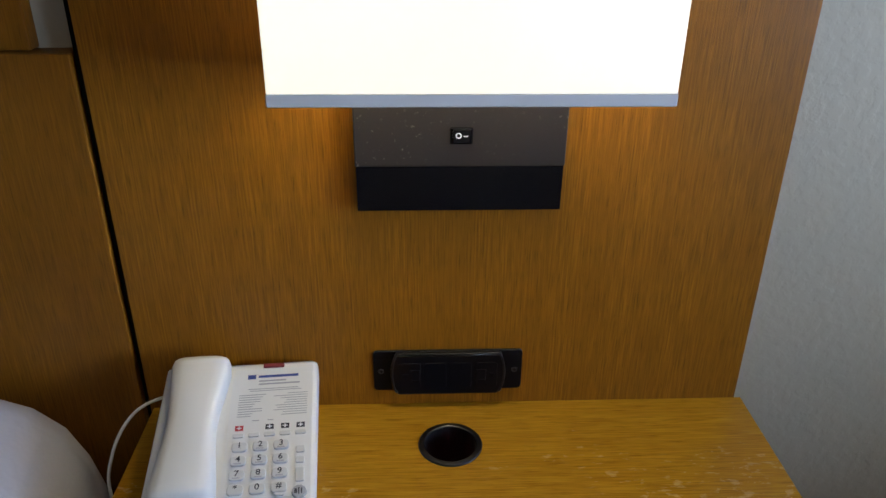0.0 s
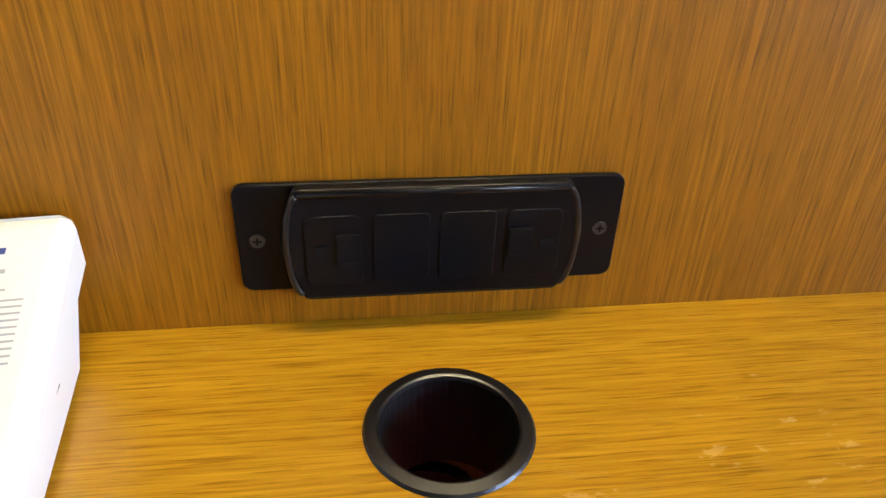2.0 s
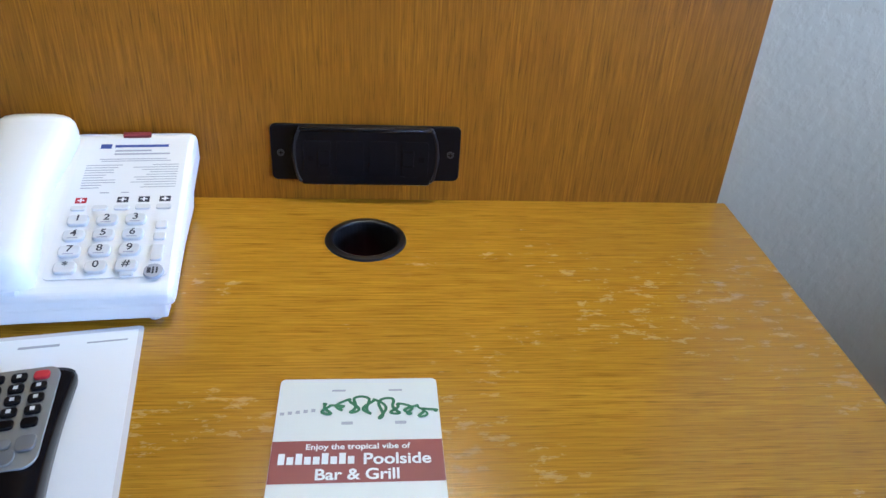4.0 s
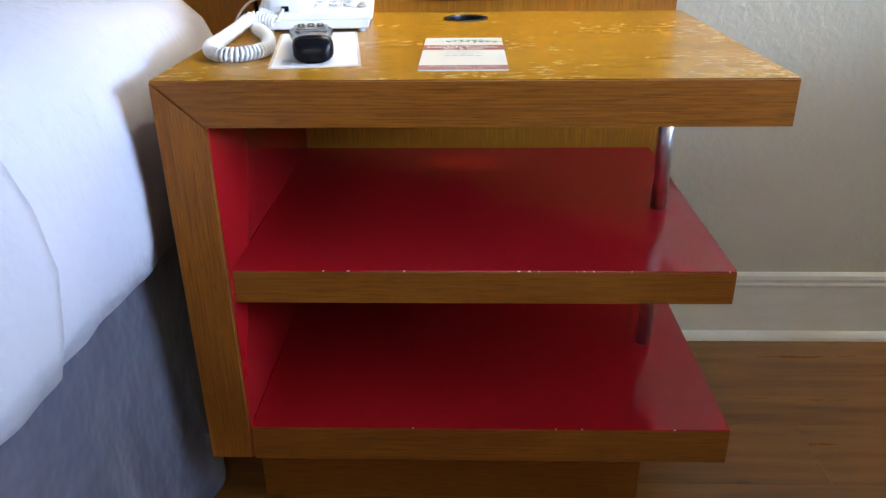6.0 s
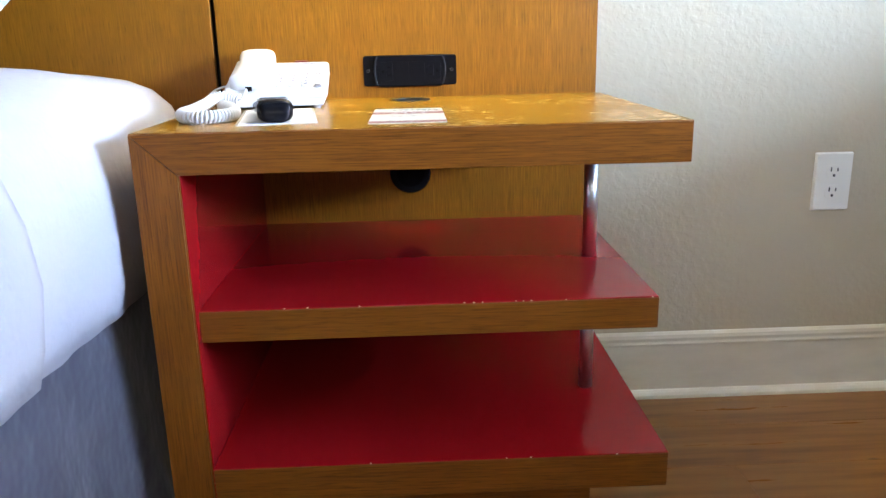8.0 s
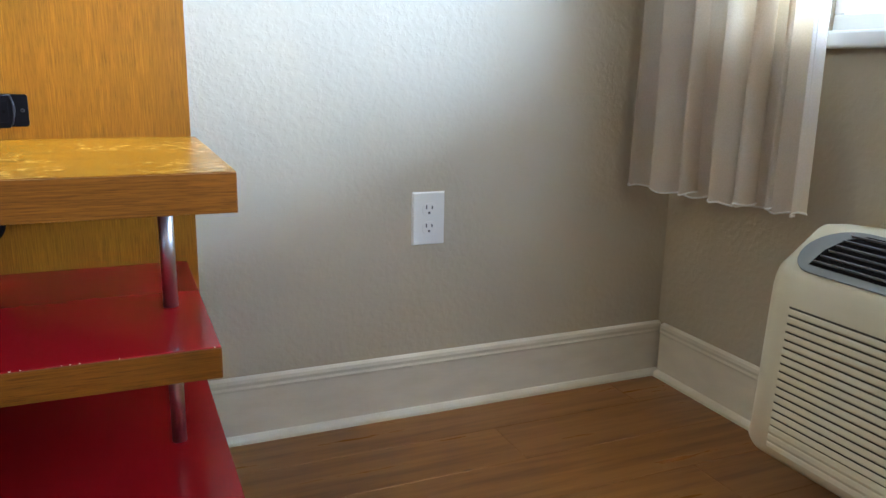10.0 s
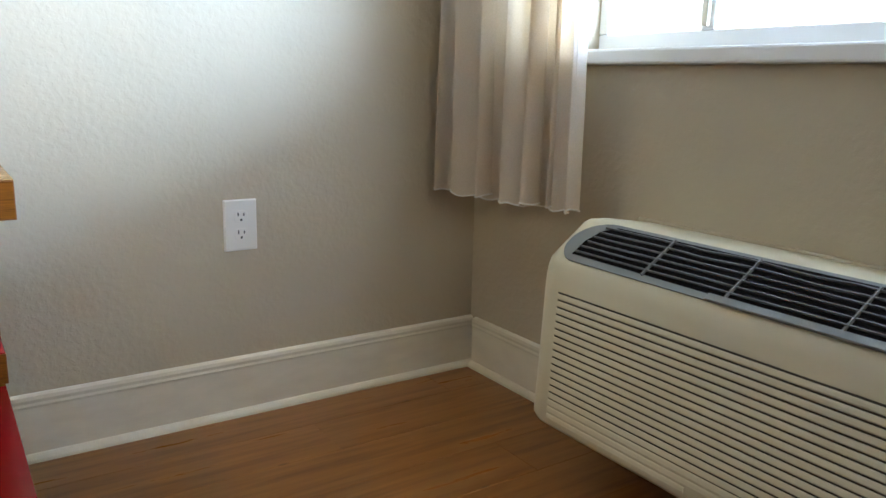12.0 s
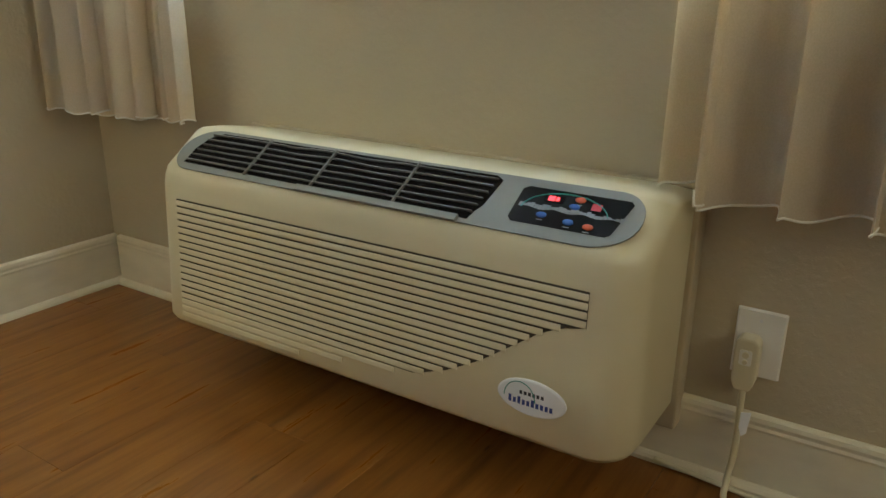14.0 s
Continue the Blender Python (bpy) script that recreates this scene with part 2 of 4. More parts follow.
def thing(name, at, label, category, group="", kind="", rz=0.0):
    e = new(name)
    e.matrix_world = pose(*at, 0, 0, rz)
    return tagged(e, label, category, group, kind)


def box(x0, x1, y0, y1, z0, z1, bevel=0.0, seg=2, bm=None):
    own = bmesh.new()
    bmesh.ops.create_cube(own, size=1.0)
    for v in own.verts:
        v.co = Vector(((x0, x1)[v.co.x > 0], (y0, y1)[v.co.y > 0], (z0, z1)[v.co.z > 0]))
    if bevel:
        bmesh.ops.bevel(own, geom=own.edges[:], offset=bevel, segments=seg, profile=0.5, affect='EDGES')
    if bm is None:
        return own
    me = bpy.data.meshes.new("tmp")
    own.to_mesh(me)
    own.free()
    bm.from_mesh(me)
    bpy.data.meshes.remove(me)
    return bm


def prism(poly, axis, a, b, bevel=0.0):
    """A polygon in the two other axes, drawn out along the axis from a to b."""
    bm = bmesh.new()

    def place(p, q):
        c = list(p)
        c.insert(axis, q)
        return bm.verts.new(c)
    lo, hi = [place(p, a) for p in poly], [place(p, b) for p in poly]
    k = len(poly)
    bm.faces.new(lo)
    bm.faces.new(hi[::-1])
    for i in range(k):
        bm.faces.new((lo[i], lo[(i + 1) % k], hi[(i + 1) % k], hi[i]))
    bmesh.ops.recalc_face_normals(bm, faces=bm.faces)
    if bevel:
        bmesh.ops.bevel(bm, geom=bm.edges[:], offset=bevel, segments=2, profile=0.5, affect='EDGES')
    return bm


def lathe(profile, centre, axis=2, steps=40, closed=False):
    bm = bmesh.new()
    rings = []
    for r, h in profile:
        ring = []
        for i in range(steps):
            a = 2 * math.pi * i / steps
            c = [r * math.cos(a), r * math.sin(a)]
            c.insert(axis, h)
            ring.append(bm.verts.new(Vector(c) + Vector(centre)))
        rings.append(ring)
    pairs = list(zip(rings, rings[1:])) + ([(rings[-1], rings[0])] if closed else [])
    for p, q in pairs:
        for i in range(steps):
            bm.faces.new((p[i], p[(i + 1) % steps], q[(i + 1) % steps], q[i]))
    if not closed:
        bm.faces.new(rings[0])
        bm.faces.new(rings[-1][::-1])
    return bm


def smooth_path(points, per=10):
    pts = [Vector(p) for p in points]
    ext = [2 * pts[0] - pts[1]] + pts + [2 * pts[-1] - pts[-2]]
    out = []
    for i in range(1, len(ext) - 2):
        a, b, c, d = ext[i - 1:i + 3]
        for k in range(per):
            t = k / per
            out.append(0.5 * (2 * b + (c - a) * t + (2 * a - 5 * b + 4 * c - d) * t * t + (3 * b - a - 3 * c + d) * t ** 3))
    return out + [pts[-1]]


def tube(points, radius, sides=8):
    bm = bmesh.new()
    rings = []
    up = Vector((0.13, 0.21, 0.97))
    for i, p in enumerate(points):
        d = (points[min(i + 1, len(points) - 1)] - points[max(i - 1, 0)]).normalized()
        s = d.cross(up).normalized()
        u = s.cross(d).normalized()
        up = u
        rings.append([bm.verts.new(p + radius * (math.cos(2 * math.pi * k / sides) * s + math.sin(2 * math.pi * k / sides) * u)) for k in range(sides)])
    for p, q in zip(rings, rings[1:]):
        for k in range(sides):
            bm.faces.new((p[k], p[(k + 1) % sides], q[(k + 1) % sides], q[k]))
    bm.faces.new(rings[0])
    bm.faces.new(rings[-1][::-1])
    return bm


def coil(points, big, wire, pitch, sides=6):
    """A coiled cord: a helix wound round a smooth path."""
    path, made, turn, up = smooth_path(points, 40), [], 0.0, Vector((0, 0, 1))
    for i in range(len(path) - 1):
        d = path[i + 1] - path[i]
        f = d.normalized()
        s = f.cross(up).normalized()
        u = s.cross(f)
        steps = max(1, int(d.length / pitch * 14))
        for k in range(steps):
            turn += 2 * math.pi * d.length / pitch / steps
            made.append(path[i] + d * (k / steps) + big * (math.cos(turn) * s + math.sin(turn) * u))
    return tube(made, wire, sides)


def lettering(name, text, size, m, material, parent, align='CENTER', label="", heavy=0.018):
    cu = bpy.data.curves.new(name, 'FONT')
    cu.body, cu.size, cu.align_x, cu.align_y, cu.offset = text, size, align, 'CENTER', heavy * size
    tmp = bpy.data.objects.new(name, cu)
    scene.collection.objects.link(tmp)
    me = bpy.data.meshes.new_from_object(tmp.evaluated_get(bpy.context.evaluated_depsgraph_get()))
    bpy.data.objects.remove(tmp)
    me.materials.clear()
    me.materials.append(material)
    ob = new(name, me)
    ob.parent = parent
    ob.matrix_basis = m
    if label:
        tagged(ob, label)
    return ob


def quads(rects, z):
    """Printed bars, a hair above a sheet: (x0, x1, y0, y1) each."""
    bm = bmesh.new()
    for x0, x1, y0, y1 in rects:
        bm.faces.new([bm.verts.new((x, y, z)) for x, y in ((x0, y0), (x1, y0), (x1, y1), (x0, y1))])
    return bm


def rounded(w, h, r, k=6):
    """A rounded rectangle round the origin."""
    out = []
    for cx, cy, a0 in ((w / 2 - r, h / 2 - r, 0), (-w / 2 + r, h / 2 - r, 90), (-w / 2 + r, -h / 2 + r, 180), (w / 2 - r, -h / 2 + r, 270)):
        for i in range(k + 1):
            a = radians(a0 + 90 * i / k)
            out.append((cx + r * math.cos(a), cy + r * math.sin(a)))
    return out


def structure(name, bm, material, label, smooth=False):
    return tagged(part(name, bm, material, None, label, smooth), category=name.split("_")[0], kind="structure")


# ---- room shell ----
X0, Y0, HC = -4.2, -4.5, 2.5
floor = structure("floor", box(X0, WX + 0.2, Y0, WY + 0.12, -0.12, -0.012), M_DARK, "warm brown oak laminate plank floor")
structure("wall_north", box(X0 - 0.12, WX + 0.2, WY, WY + 0.12, -0.012, HC), M_WALL, "beige orange-peel textured wall behind the nightstand")
# the unseen wall is left open only for the added fill light
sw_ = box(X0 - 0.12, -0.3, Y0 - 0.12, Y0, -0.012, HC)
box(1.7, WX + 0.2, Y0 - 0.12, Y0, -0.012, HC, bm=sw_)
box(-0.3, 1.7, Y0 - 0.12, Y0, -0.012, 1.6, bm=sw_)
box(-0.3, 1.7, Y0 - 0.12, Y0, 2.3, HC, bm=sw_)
structure("wall_south", sw_, M_WALL, "plain beige painted wall, high opening for added fill light")
structure("wall_west", box(X0 - 0.12, X0, Y0, WY, -0.012, HC), M_WALL, "plain beige painted wall")
structure("ceiling", box(X0 - 0.12, WX + 0.2, Y0 - 0.12, WY + 0.12, HC, HC + 0.1), M_CEIL, "plain off-white ceiling")
ew = box(WX, WX + 0.2, WIN_A, WY, -0.012, HC)
box(WX, WX + 0.2, Y0, WIN_B, -0.012, HC, bm=ew)
box(WX, WX + 0.2, WIN_B, WIN_A, -0.012, WIN_Z0 - 0.037, bm=ew)
box(WX, WX + 0.2, WIN_B, WIN_A, WIN_Z1, HC, bm=ew)
structure("wall_east", ew, M_WALL, "beige painted wall with a wide window opening")


# baseboards: flat board, moulded cap and quarter-round shoe, run along a wall
def baseboard(a, b, label, board):
    """a, b: ends on the floor; the section stands out to the left of the way from a to b."""
    a, b = Vector((*a, 0)), Vector((*b, 0))
    d = (b - a).normalized()
    s = Vector((-d.y, d.x, 0))
    e = tagged(new(board), label, "baseboard", kind="structure")
    sections = {"board": [(0, 0), (0.014, 0), (0.014, 0.13), (0, 0.13)],
                "cap": [(0, 0.13), (0.0145, 0.13), (0.0165, 0.136), (0.0145, 0.142), (0.0160, 0.150), (0.0135, 0.158), (0.004, 0.162), (0, 0.162)],
                "shoe": [(0.014, 0), (0.029, 0), (0.028, 0.008), (0.024, 0.014), (0.019, 0.018), (0.014, 0.019)]}
    for name, sec in sections.items():
        bm = bmesh.new()
        lo = [bm.verts.new(a + s * p + Vector((0, 0, q))) for p, q in sec]
        hi = [bm.verts.new(b + s * p + Vector((0, 0, q))) for p, q in sec]
        bm.faces.new(lo)
        bm.faces.new(hi[::-1])
        for i in range(len(sec)):
            j = (i + 1) % len(sec)
            bm.faces.new((lo[i], lo[j], hi[j], hi[i]))
        part(name, bm, M_TRIM, e)
    return e


baseboard((WX, WY), (0.79, WY), "cream painted tall baseboard with moulded cap", "baseboard_north")
baseboard((WX, Y0), (WX, WY - 0.03), "cream painted tall baseboard below the window", "baseboard_east")

# ---- window ----
win = tagged(new("window_1"), "wide white-framed window, overexposed daylight outside", "window", kind="structure")
part("window_sill", box(WX - 0.03, WX + 0.2, WIN_B - 0.03, WIN_A + 0.03, WIN_Z0 - 0.036, WIN_Z0, 0.006), M_SILL, win, "white painted sill with rounded nose")
fr = 0.045
for nm, a, b, c, d in (("frame_rail", WIN_B, WIN_A, WIN_Z0, WIN_Z0 + 0.042), ("frame_rail", WIN_B, WIN_A, WIN_Z1 - fr, WIN_Z1),
                       ("frame_stile", WIN_A - 0.03, WIN_A, WIN_Z0 + 0.042, WIN_Z1 - fr), ("frame_stile", WIN_B, WIN_B + 0.03, WIN_Z0 + 0.042, WIN_Z1 - fr),
                       ("mullion", -0.725, -0.685, WIN_Z0 + 0.042, WIN_Z1 - fr)):
    part(nm, box(WX + 0.085, WX + 0.125, a, b, c, d, 0.004), M_SILL, win)
part("sash_latch", box(WX + 0.072, WX + 0.0855, -0.715, -0.698, WIN_Z0 + 0.05, WIN_Z0 + 0.15, 0.004), M_TRIM, win, "small cream sash latch")
for a, b in ((-0.685, WIN_A - 0.03), (WIN_B + 0.03, -0.725)):
    p = part("pane", box(WX + 0.10, WX + 0.104, a, b, WIN_Z0 + 0.042, WIN_Z1 - fr), M_GLASS, win)
    p.visible_shadow = False


backdrop = structure("backdrop", box(12.0, 12.05, -14, 14, -1.0, 7.0), M_BRIGHT, "overexposed pale daylight outside the window")


# ---- curtains ----
def curtain(name, y_a, y_b, x_mid, lean, hem, folds, label):
    """A hanging sheer with deep uneven folds and a stitched hem."""
    n = 260
    top = 2.32

    def at(u, h):
        """Uneven pleats that lap over one another and open out towards the hem."""
        w = u + 0.030 * math.sin(7.3 * u + 1.1) + 0.016 * math.sin(17 * u)
        ph = 2 * math.pi * folds * w
        step = (y_b - y_a) / folds
        deep = (0.036 + 0.012 * math.sin(4.3 * u + 0.8)) * (0.75 + 0.25 * (1 - h))
        x = x_mid + lean * u - deep * math.sin(ph) - 0.008 * math.sin(2 * ph + 0.7) * (1 - 0.5 * h) + 0.010 * math.sin(0.43 * ph + 0.6) + 0.008 * math.sin(2.6 * h + 9 * u)
        y = y_a + (y_b - y_a) * u + step * (0.24 + 0.05 * math.sin(11 * u)) * math.sin(ph + 2.2) + 0.012 * (1 - h) * math.sin(3.1 * ph / folds)
        z0 = hem(y) + 0.005 * math.sin(ph + 1.5) + 0.003 * math.sin(2.7 * ph)
        return Vector((x, y, z0 + (top - z0) * h))
    cur = thing(name, (0, 0, 0), label, "curtain", "window curtains")
    bm = bmesh.new()
    rows = [[bm.verts.new(at(i / n, j / 14)) for i in range(n + 1)] for j in range(15)]
    for p, q in zip(rows, rows[1:]):
        for i in range(n):
            bm.faces.new((p[i], p[i + 1], q[i + 1], q[i]))
    part("cloth", bm, M_CURT, cur, smooth=True)
    part("hem", tube([at(i / n, 0) for i in range(n + 1)], 0.0024, 6), M_CURTHEM, cur, "rolled stitched hem", True)
    return cur


curtain("curtain", -0.045, -0.545, 1.92, 0.055, lambda y: 0.586, 6.3, "sheer beige curtain gathered in soft folds beside window")
curtain("curtain", -1.755, -2.75, 1.995, 0.0, lambda y: 0.602 if y > -1.80 else 0.572, 11.0, "sheer beige curtain hanging behind the air conditioner")
rod = thing("curtain_rod", (0, 0, 0), "thin white metal curtain rod above window", "curtain rod")
part("pole", tube([Vector((1.99, 0.02, 2.325)), Vector((1.99, -2.8, 2.325))], 0.011, 12), M_SILL, rod)
for yy in (-0.03, -2.78):
    part("bracket", box(1.985, WX, yy - 0.008, yy + 0.008, 2.30, 2.315, 0.002), M_SILL, rod)

# ---- headboard wall ----
hb = thing("headboard_panel", (0, 0, 0), "tall oak veneer panel fixed behind the nightstand", "headboard")
part("panel", box(-0.005, 0.785, 0.0, WY, 0.0, 2.0, 0.0012), M_PANEL, hb)
part("cable_grommet", lathe([(0.030, -0.004), (0.041, -0.006), (0.044, -0.003), (0.044, 0.0), (0.031, 0.0)], (0.384, 0, 0.567), 1, 36, True), M_BLACK, hb, "round black cable grommet")
# flat near-black disc on the uncut panel, painting the hole's shade
part("grommet_hole_shade", lathe([(0.031, -0.002), (0.031, -0.001)], (0.384, 0, 0.567), 1, 36), M_DARK, hb)
bh = thing("bed_headboard", (0, 0, 0), "low oak veneer headboard behind the bed", "headboard")
part("panel", box(-2.3, -0.0145, 0.0, WY - 0.001, 0.0, 1.196, 0.0015), M_HEAD, bh)
part("shadow_gap_strip", box(-0.0143, -0.0052, 0.012, WY - 0.001, 0.0, 2.0), M_DARK, bh, "black recessed joint strip")
art = thing("picture_frame", (-0.6, 0, 1.196), "oak framed pale picture standing above headboard", "picture")
for a, b, c, d in ((-0.10, -0.058, 1.197, 1.8), (-1.2, -1.158, 1.197, 1.8), (-1.158, -0.10, 1.758, 1.8), (-1.158, -0.10, 1.197, 1.204)):
    pb = part("frame_bar", box(a + 0.6, b + 0.6, 0.012, WY - 0.001, c - 1.196, d - 1.196, 0.002), M_HEAD, art)
part("print", box(-0.558, 0.50, 0.022, WY - 0.001, 0.008, 0.562), M_ART, art, "pale blue-grey print")


# ---- wall lamp ----
lamp = thing("wall_lamp", (0.4, 0, 1.02), "box-shaped ivory fabric wall lamp, switched on", "wall lamp")
part("back_plate", box(-0.118, 0.118, -0.022, 0.0, 0.056, 0.30, 0.0012), M_DUSTY, lamp, "dusty dark bronze back plate")
part("lower_band", box(-0.117, 0.117, -0.0215, 0.0, 0.002, 0.0555, 0.001), M_BLACKGLOSS, lamp, "glossy black lower band")
sw = part("switch", box(-0.012, 0.013, -0.025, -0.0222, 0.083, 0.102, 0.001), M_BLACKGLOSS, lamp, "small black rocker switch")
part("rocker", prism([(-0.0252, 0.085), (-0.0285, 0.100), (-0.0252, 0.1005)], 0, -0.009, 0.010), M_BLACK, sw)
lettering("switch_marks", "O –", 0.0085, pose(0.0005, -0.0288, 0.094, 78, 0, 0), M_PAPER, sw)
SH = (-0.182, 0.185, -0.16, -0.004, 0.165, 0.43)
shade = prism([(SH[0], SH[3]), (SH[0], SH[2]), (SH[1], SH[2]), (SH[1], SH[3]), (SH[1] - 0.0015, SH[3]), (SH[1] - 0.0015, SH[2] + 0.0015), (SH[0] + 0.0015, SH[2] + 0.0015), (SH[0] + 0.0015, SH[3])], 2, SH[4], SH[5])
shade = part("shade", shade, M_SHADE, lamp, "glowing ivory linen shade")
# unseen cover added to keep the bulbs' warm light off the ceiling
part("top_light_block", box(SH[0] + 0.002, SH[1] - 0.002, SH[2] + 0.002, SH[3], SH[5] - 0.016, SH[5] - 0.0135), M_HEM, lamp, "added cover blocking lamplight upwards")
hem = bmesh.new()
for zz in (SH[4], SH[5] - 0.012):
    for a, b, c, d in ((SH[0] - 0.001, SH[1] + 0.001, SH[2] - 0.001, SH[2] + 0.003), (SH[0] - 0.001, SH[0] + 0.003, SH[2] + 0.003, SH[3]), (SH[1] - 0.003, SH[1] + 0.001, SH[2] + 0.003, SH[3])):
        box(a, b, c, d, zz, zz + 0.012, 0.0008, 1, hem)
tagged(part("hem", hem, M_HEM, shade, "opaque fabric hem"), kind="stuff")
M_BULB = mat("lamp_bulb", (0.9, 0.85, 0.7), 0.4)
nodes_of(M_BULB)[2].inputs["Emission Color"].default_value = (1.0, 0.80, 0.50, 1)
nodes_of(M_BULB)[2].inputs["Emission Strength"].default_value = 3.0
for k, xx in enumerate((-0.085, 0.085)):
    part("bulb", lathe([(0.008, -0.03), (0.019, -0.015), (0.024, 0.005), (0.019, 0.025), (0.006, 0.034)], (xx, -0.07, 0.295), 2, 16), M_BULB, lamp, smooth=True)
    pl = bpy.data.lights.new("lamp_light", 'POINT')
    pl.energy, pl.color, pl.shadow_soft_size = 9.0, (1.0, 0.86, 0.56), 0.03
    new("lamp_light", pl).location = (0.4 + xx, -0.07, 1.02 + 0.25)

# ---- nightstand ----
NW, ND, NT = 0.793, 0.572, 0.729
ns = thing("nightstand", (0, 0, 0), "oak nightstand with glossy red open shelves, worn top", "nightstand")


def top_board():
    """The top, mitred to the side, with a round hole for the cable grommet."""
    bm = bmesh.new()
    cx, cy, r, h = 0.3905, -0.084, 0.034, 0.05
    n = 32
    layers = []
    for z, xl in ((NT, 0.0), (NT - 0.06, 0.064)):
        ring = [bm.verts.new((cx + r * math.cos(2 * math.pi * (i + 0.5) / n), cy + r * math.sin(2 * math.pi * (i + 0.5) / n), z)) for i in range(n)]
        sq = []
        for i in range(n):
            a = 2 * math.pi * (i + 0.5) / n
            k = h / max(abs(math.cos(a)), abs(math.sin(a)))
            sq.append(bm.verts.new((cx + k * math.cos(a), cy + k * math.sin(a), z)))
        for i in range(n):
            j = (i + 1) % n
            bm.faces.new((ring[i], ring[j], sq[j], sq[i]))
        corner = [bm.verts.new((x, y, z)) for x, y in ((NW, -0.0005), (xl, -0.0005), (xl, -ND), (NW, -ND))]
        q = n // 4
        for s in range(4):
            first = (s * q + q // 2) % n
            run = [sq[(first + i) % n] for i in range(q)]
            bm.faces.new([corner[s], corner[(s + 1) % 4]] + run[::-1])
        for s in range(4):
            bm.faces.new((corner[s], sq[(s * q + q // 2 - 1) % n], sq[(s * q + q // 2) % n]))
        layers.append((ring, corner))
    for p, q in zip(layers[0], layers[1]):
        k = len(p)
        for i in range(k):
            bm.faces.new((p[i], p[(i + 1) % k], q[(i + 1) % k], q[i]))
    return bm


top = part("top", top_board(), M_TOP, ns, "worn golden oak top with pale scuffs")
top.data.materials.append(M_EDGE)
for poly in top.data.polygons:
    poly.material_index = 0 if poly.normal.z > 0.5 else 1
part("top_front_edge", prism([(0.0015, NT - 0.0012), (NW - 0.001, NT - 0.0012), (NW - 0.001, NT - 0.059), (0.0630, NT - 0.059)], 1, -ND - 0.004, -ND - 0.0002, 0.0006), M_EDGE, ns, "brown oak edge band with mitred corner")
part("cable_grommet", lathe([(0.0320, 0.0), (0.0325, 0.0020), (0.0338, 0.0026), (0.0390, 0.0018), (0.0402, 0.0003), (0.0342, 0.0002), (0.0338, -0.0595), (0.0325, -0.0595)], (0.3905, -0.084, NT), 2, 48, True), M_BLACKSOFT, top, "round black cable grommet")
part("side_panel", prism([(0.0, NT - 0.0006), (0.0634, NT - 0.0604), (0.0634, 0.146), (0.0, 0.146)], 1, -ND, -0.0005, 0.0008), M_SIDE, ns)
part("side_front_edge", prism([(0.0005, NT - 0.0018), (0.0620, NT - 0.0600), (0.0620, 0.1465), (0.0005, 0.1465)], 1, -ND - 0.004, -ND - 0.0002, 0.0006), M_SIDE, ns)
part("side_lining", box(0.0636, 0.0654, -ND + 0.001, -0.001, 0.146, NT - 0.0606), M_RED, ns, "glossy red lacquered lining")
for nm, x1, yf, z0, z1 in (("shelf", 0.762, -0.560, 0.411, 0.462), ("shelf", 0.786, -0.574, 0.143, 0.204)):
    sh = part(nm, box(0.0656, x1, yf, -0.001, z0, z1 - 0.0022, 0.0012), M_EDGE, ns, "oak edged shelf")
    part("lacquered_top", box(0.0656, x1 - 0.0006, yf + 0.0004, -0.001, z1 - 0.0021, z1, 0.0008), M_RED, sh, "glossy red lacquered shelf top")
    chips = bmesh.new()
    for i in range(12 if z1 > 0.3 else 4):
        cx = random.choice((random.uniform(0.1, x1), random.uniform(0.30, 0.62)))
        w = random.uniform(0.0008, 0.0035)
        box(cx, cx + w, yf - 0.0003, yf + random.uniform(0.0004, 0.0010), z1 - random.uniform(0.0004, 0.0012), z1 + 0.0002, bm=chips)
    tagged(part("chipped_edge", chips, M_TRIM, sh, "pale chips along the front edge"), kind="stuff")
part("plinth", box(0.05, 0.68, -0.50, -0.02, 0.0, 0.1428, 0.002), M_EDGE, ns, "recessed brown plinth")
for z0, z1 in ((0.2042, 0.4108), (0.4622, NT - 0.0602)):
    part("post", lathe([(0.0125, z0), (0.0125, z1)], (0.706, -0.325, 0), 2, 32), M_STEEL, ns, "round brushed steel post", True)

# ---- power unit on the panel ----
pu = thing("power_outlet_unit", (0.3905, 0, 0.7845), "black furniture power outlet strip on oak panel", "power outlet")
part("plate", prism(rounded(0.195, 0.062, 0.006), 1, -0.005, 0.0, 0.001), M_BLACK, pu)
body = prism([(-0.066, -0.033), (0.066, -0.033), (0.074, -0.012), (0.076, 0.0), (0.074, 0.014), (0.068, 0.0315), (-0.068, 0.0315), (-0.074, 0.014), (-0.076, 0.0), (-0.074, -0.012)], 1, -0.017, -0.0052, 0.003)
body = part("outlet_body", body, M_BLACK, pu)
part("top_lip", tube([Vector((-0.066, -0.0165, 0.0295)), Vector((0.066, -0.0165, 0.0295))], 0.0022, 8), M_BLACKGLOSS, pu, "shiny upper lip", True)
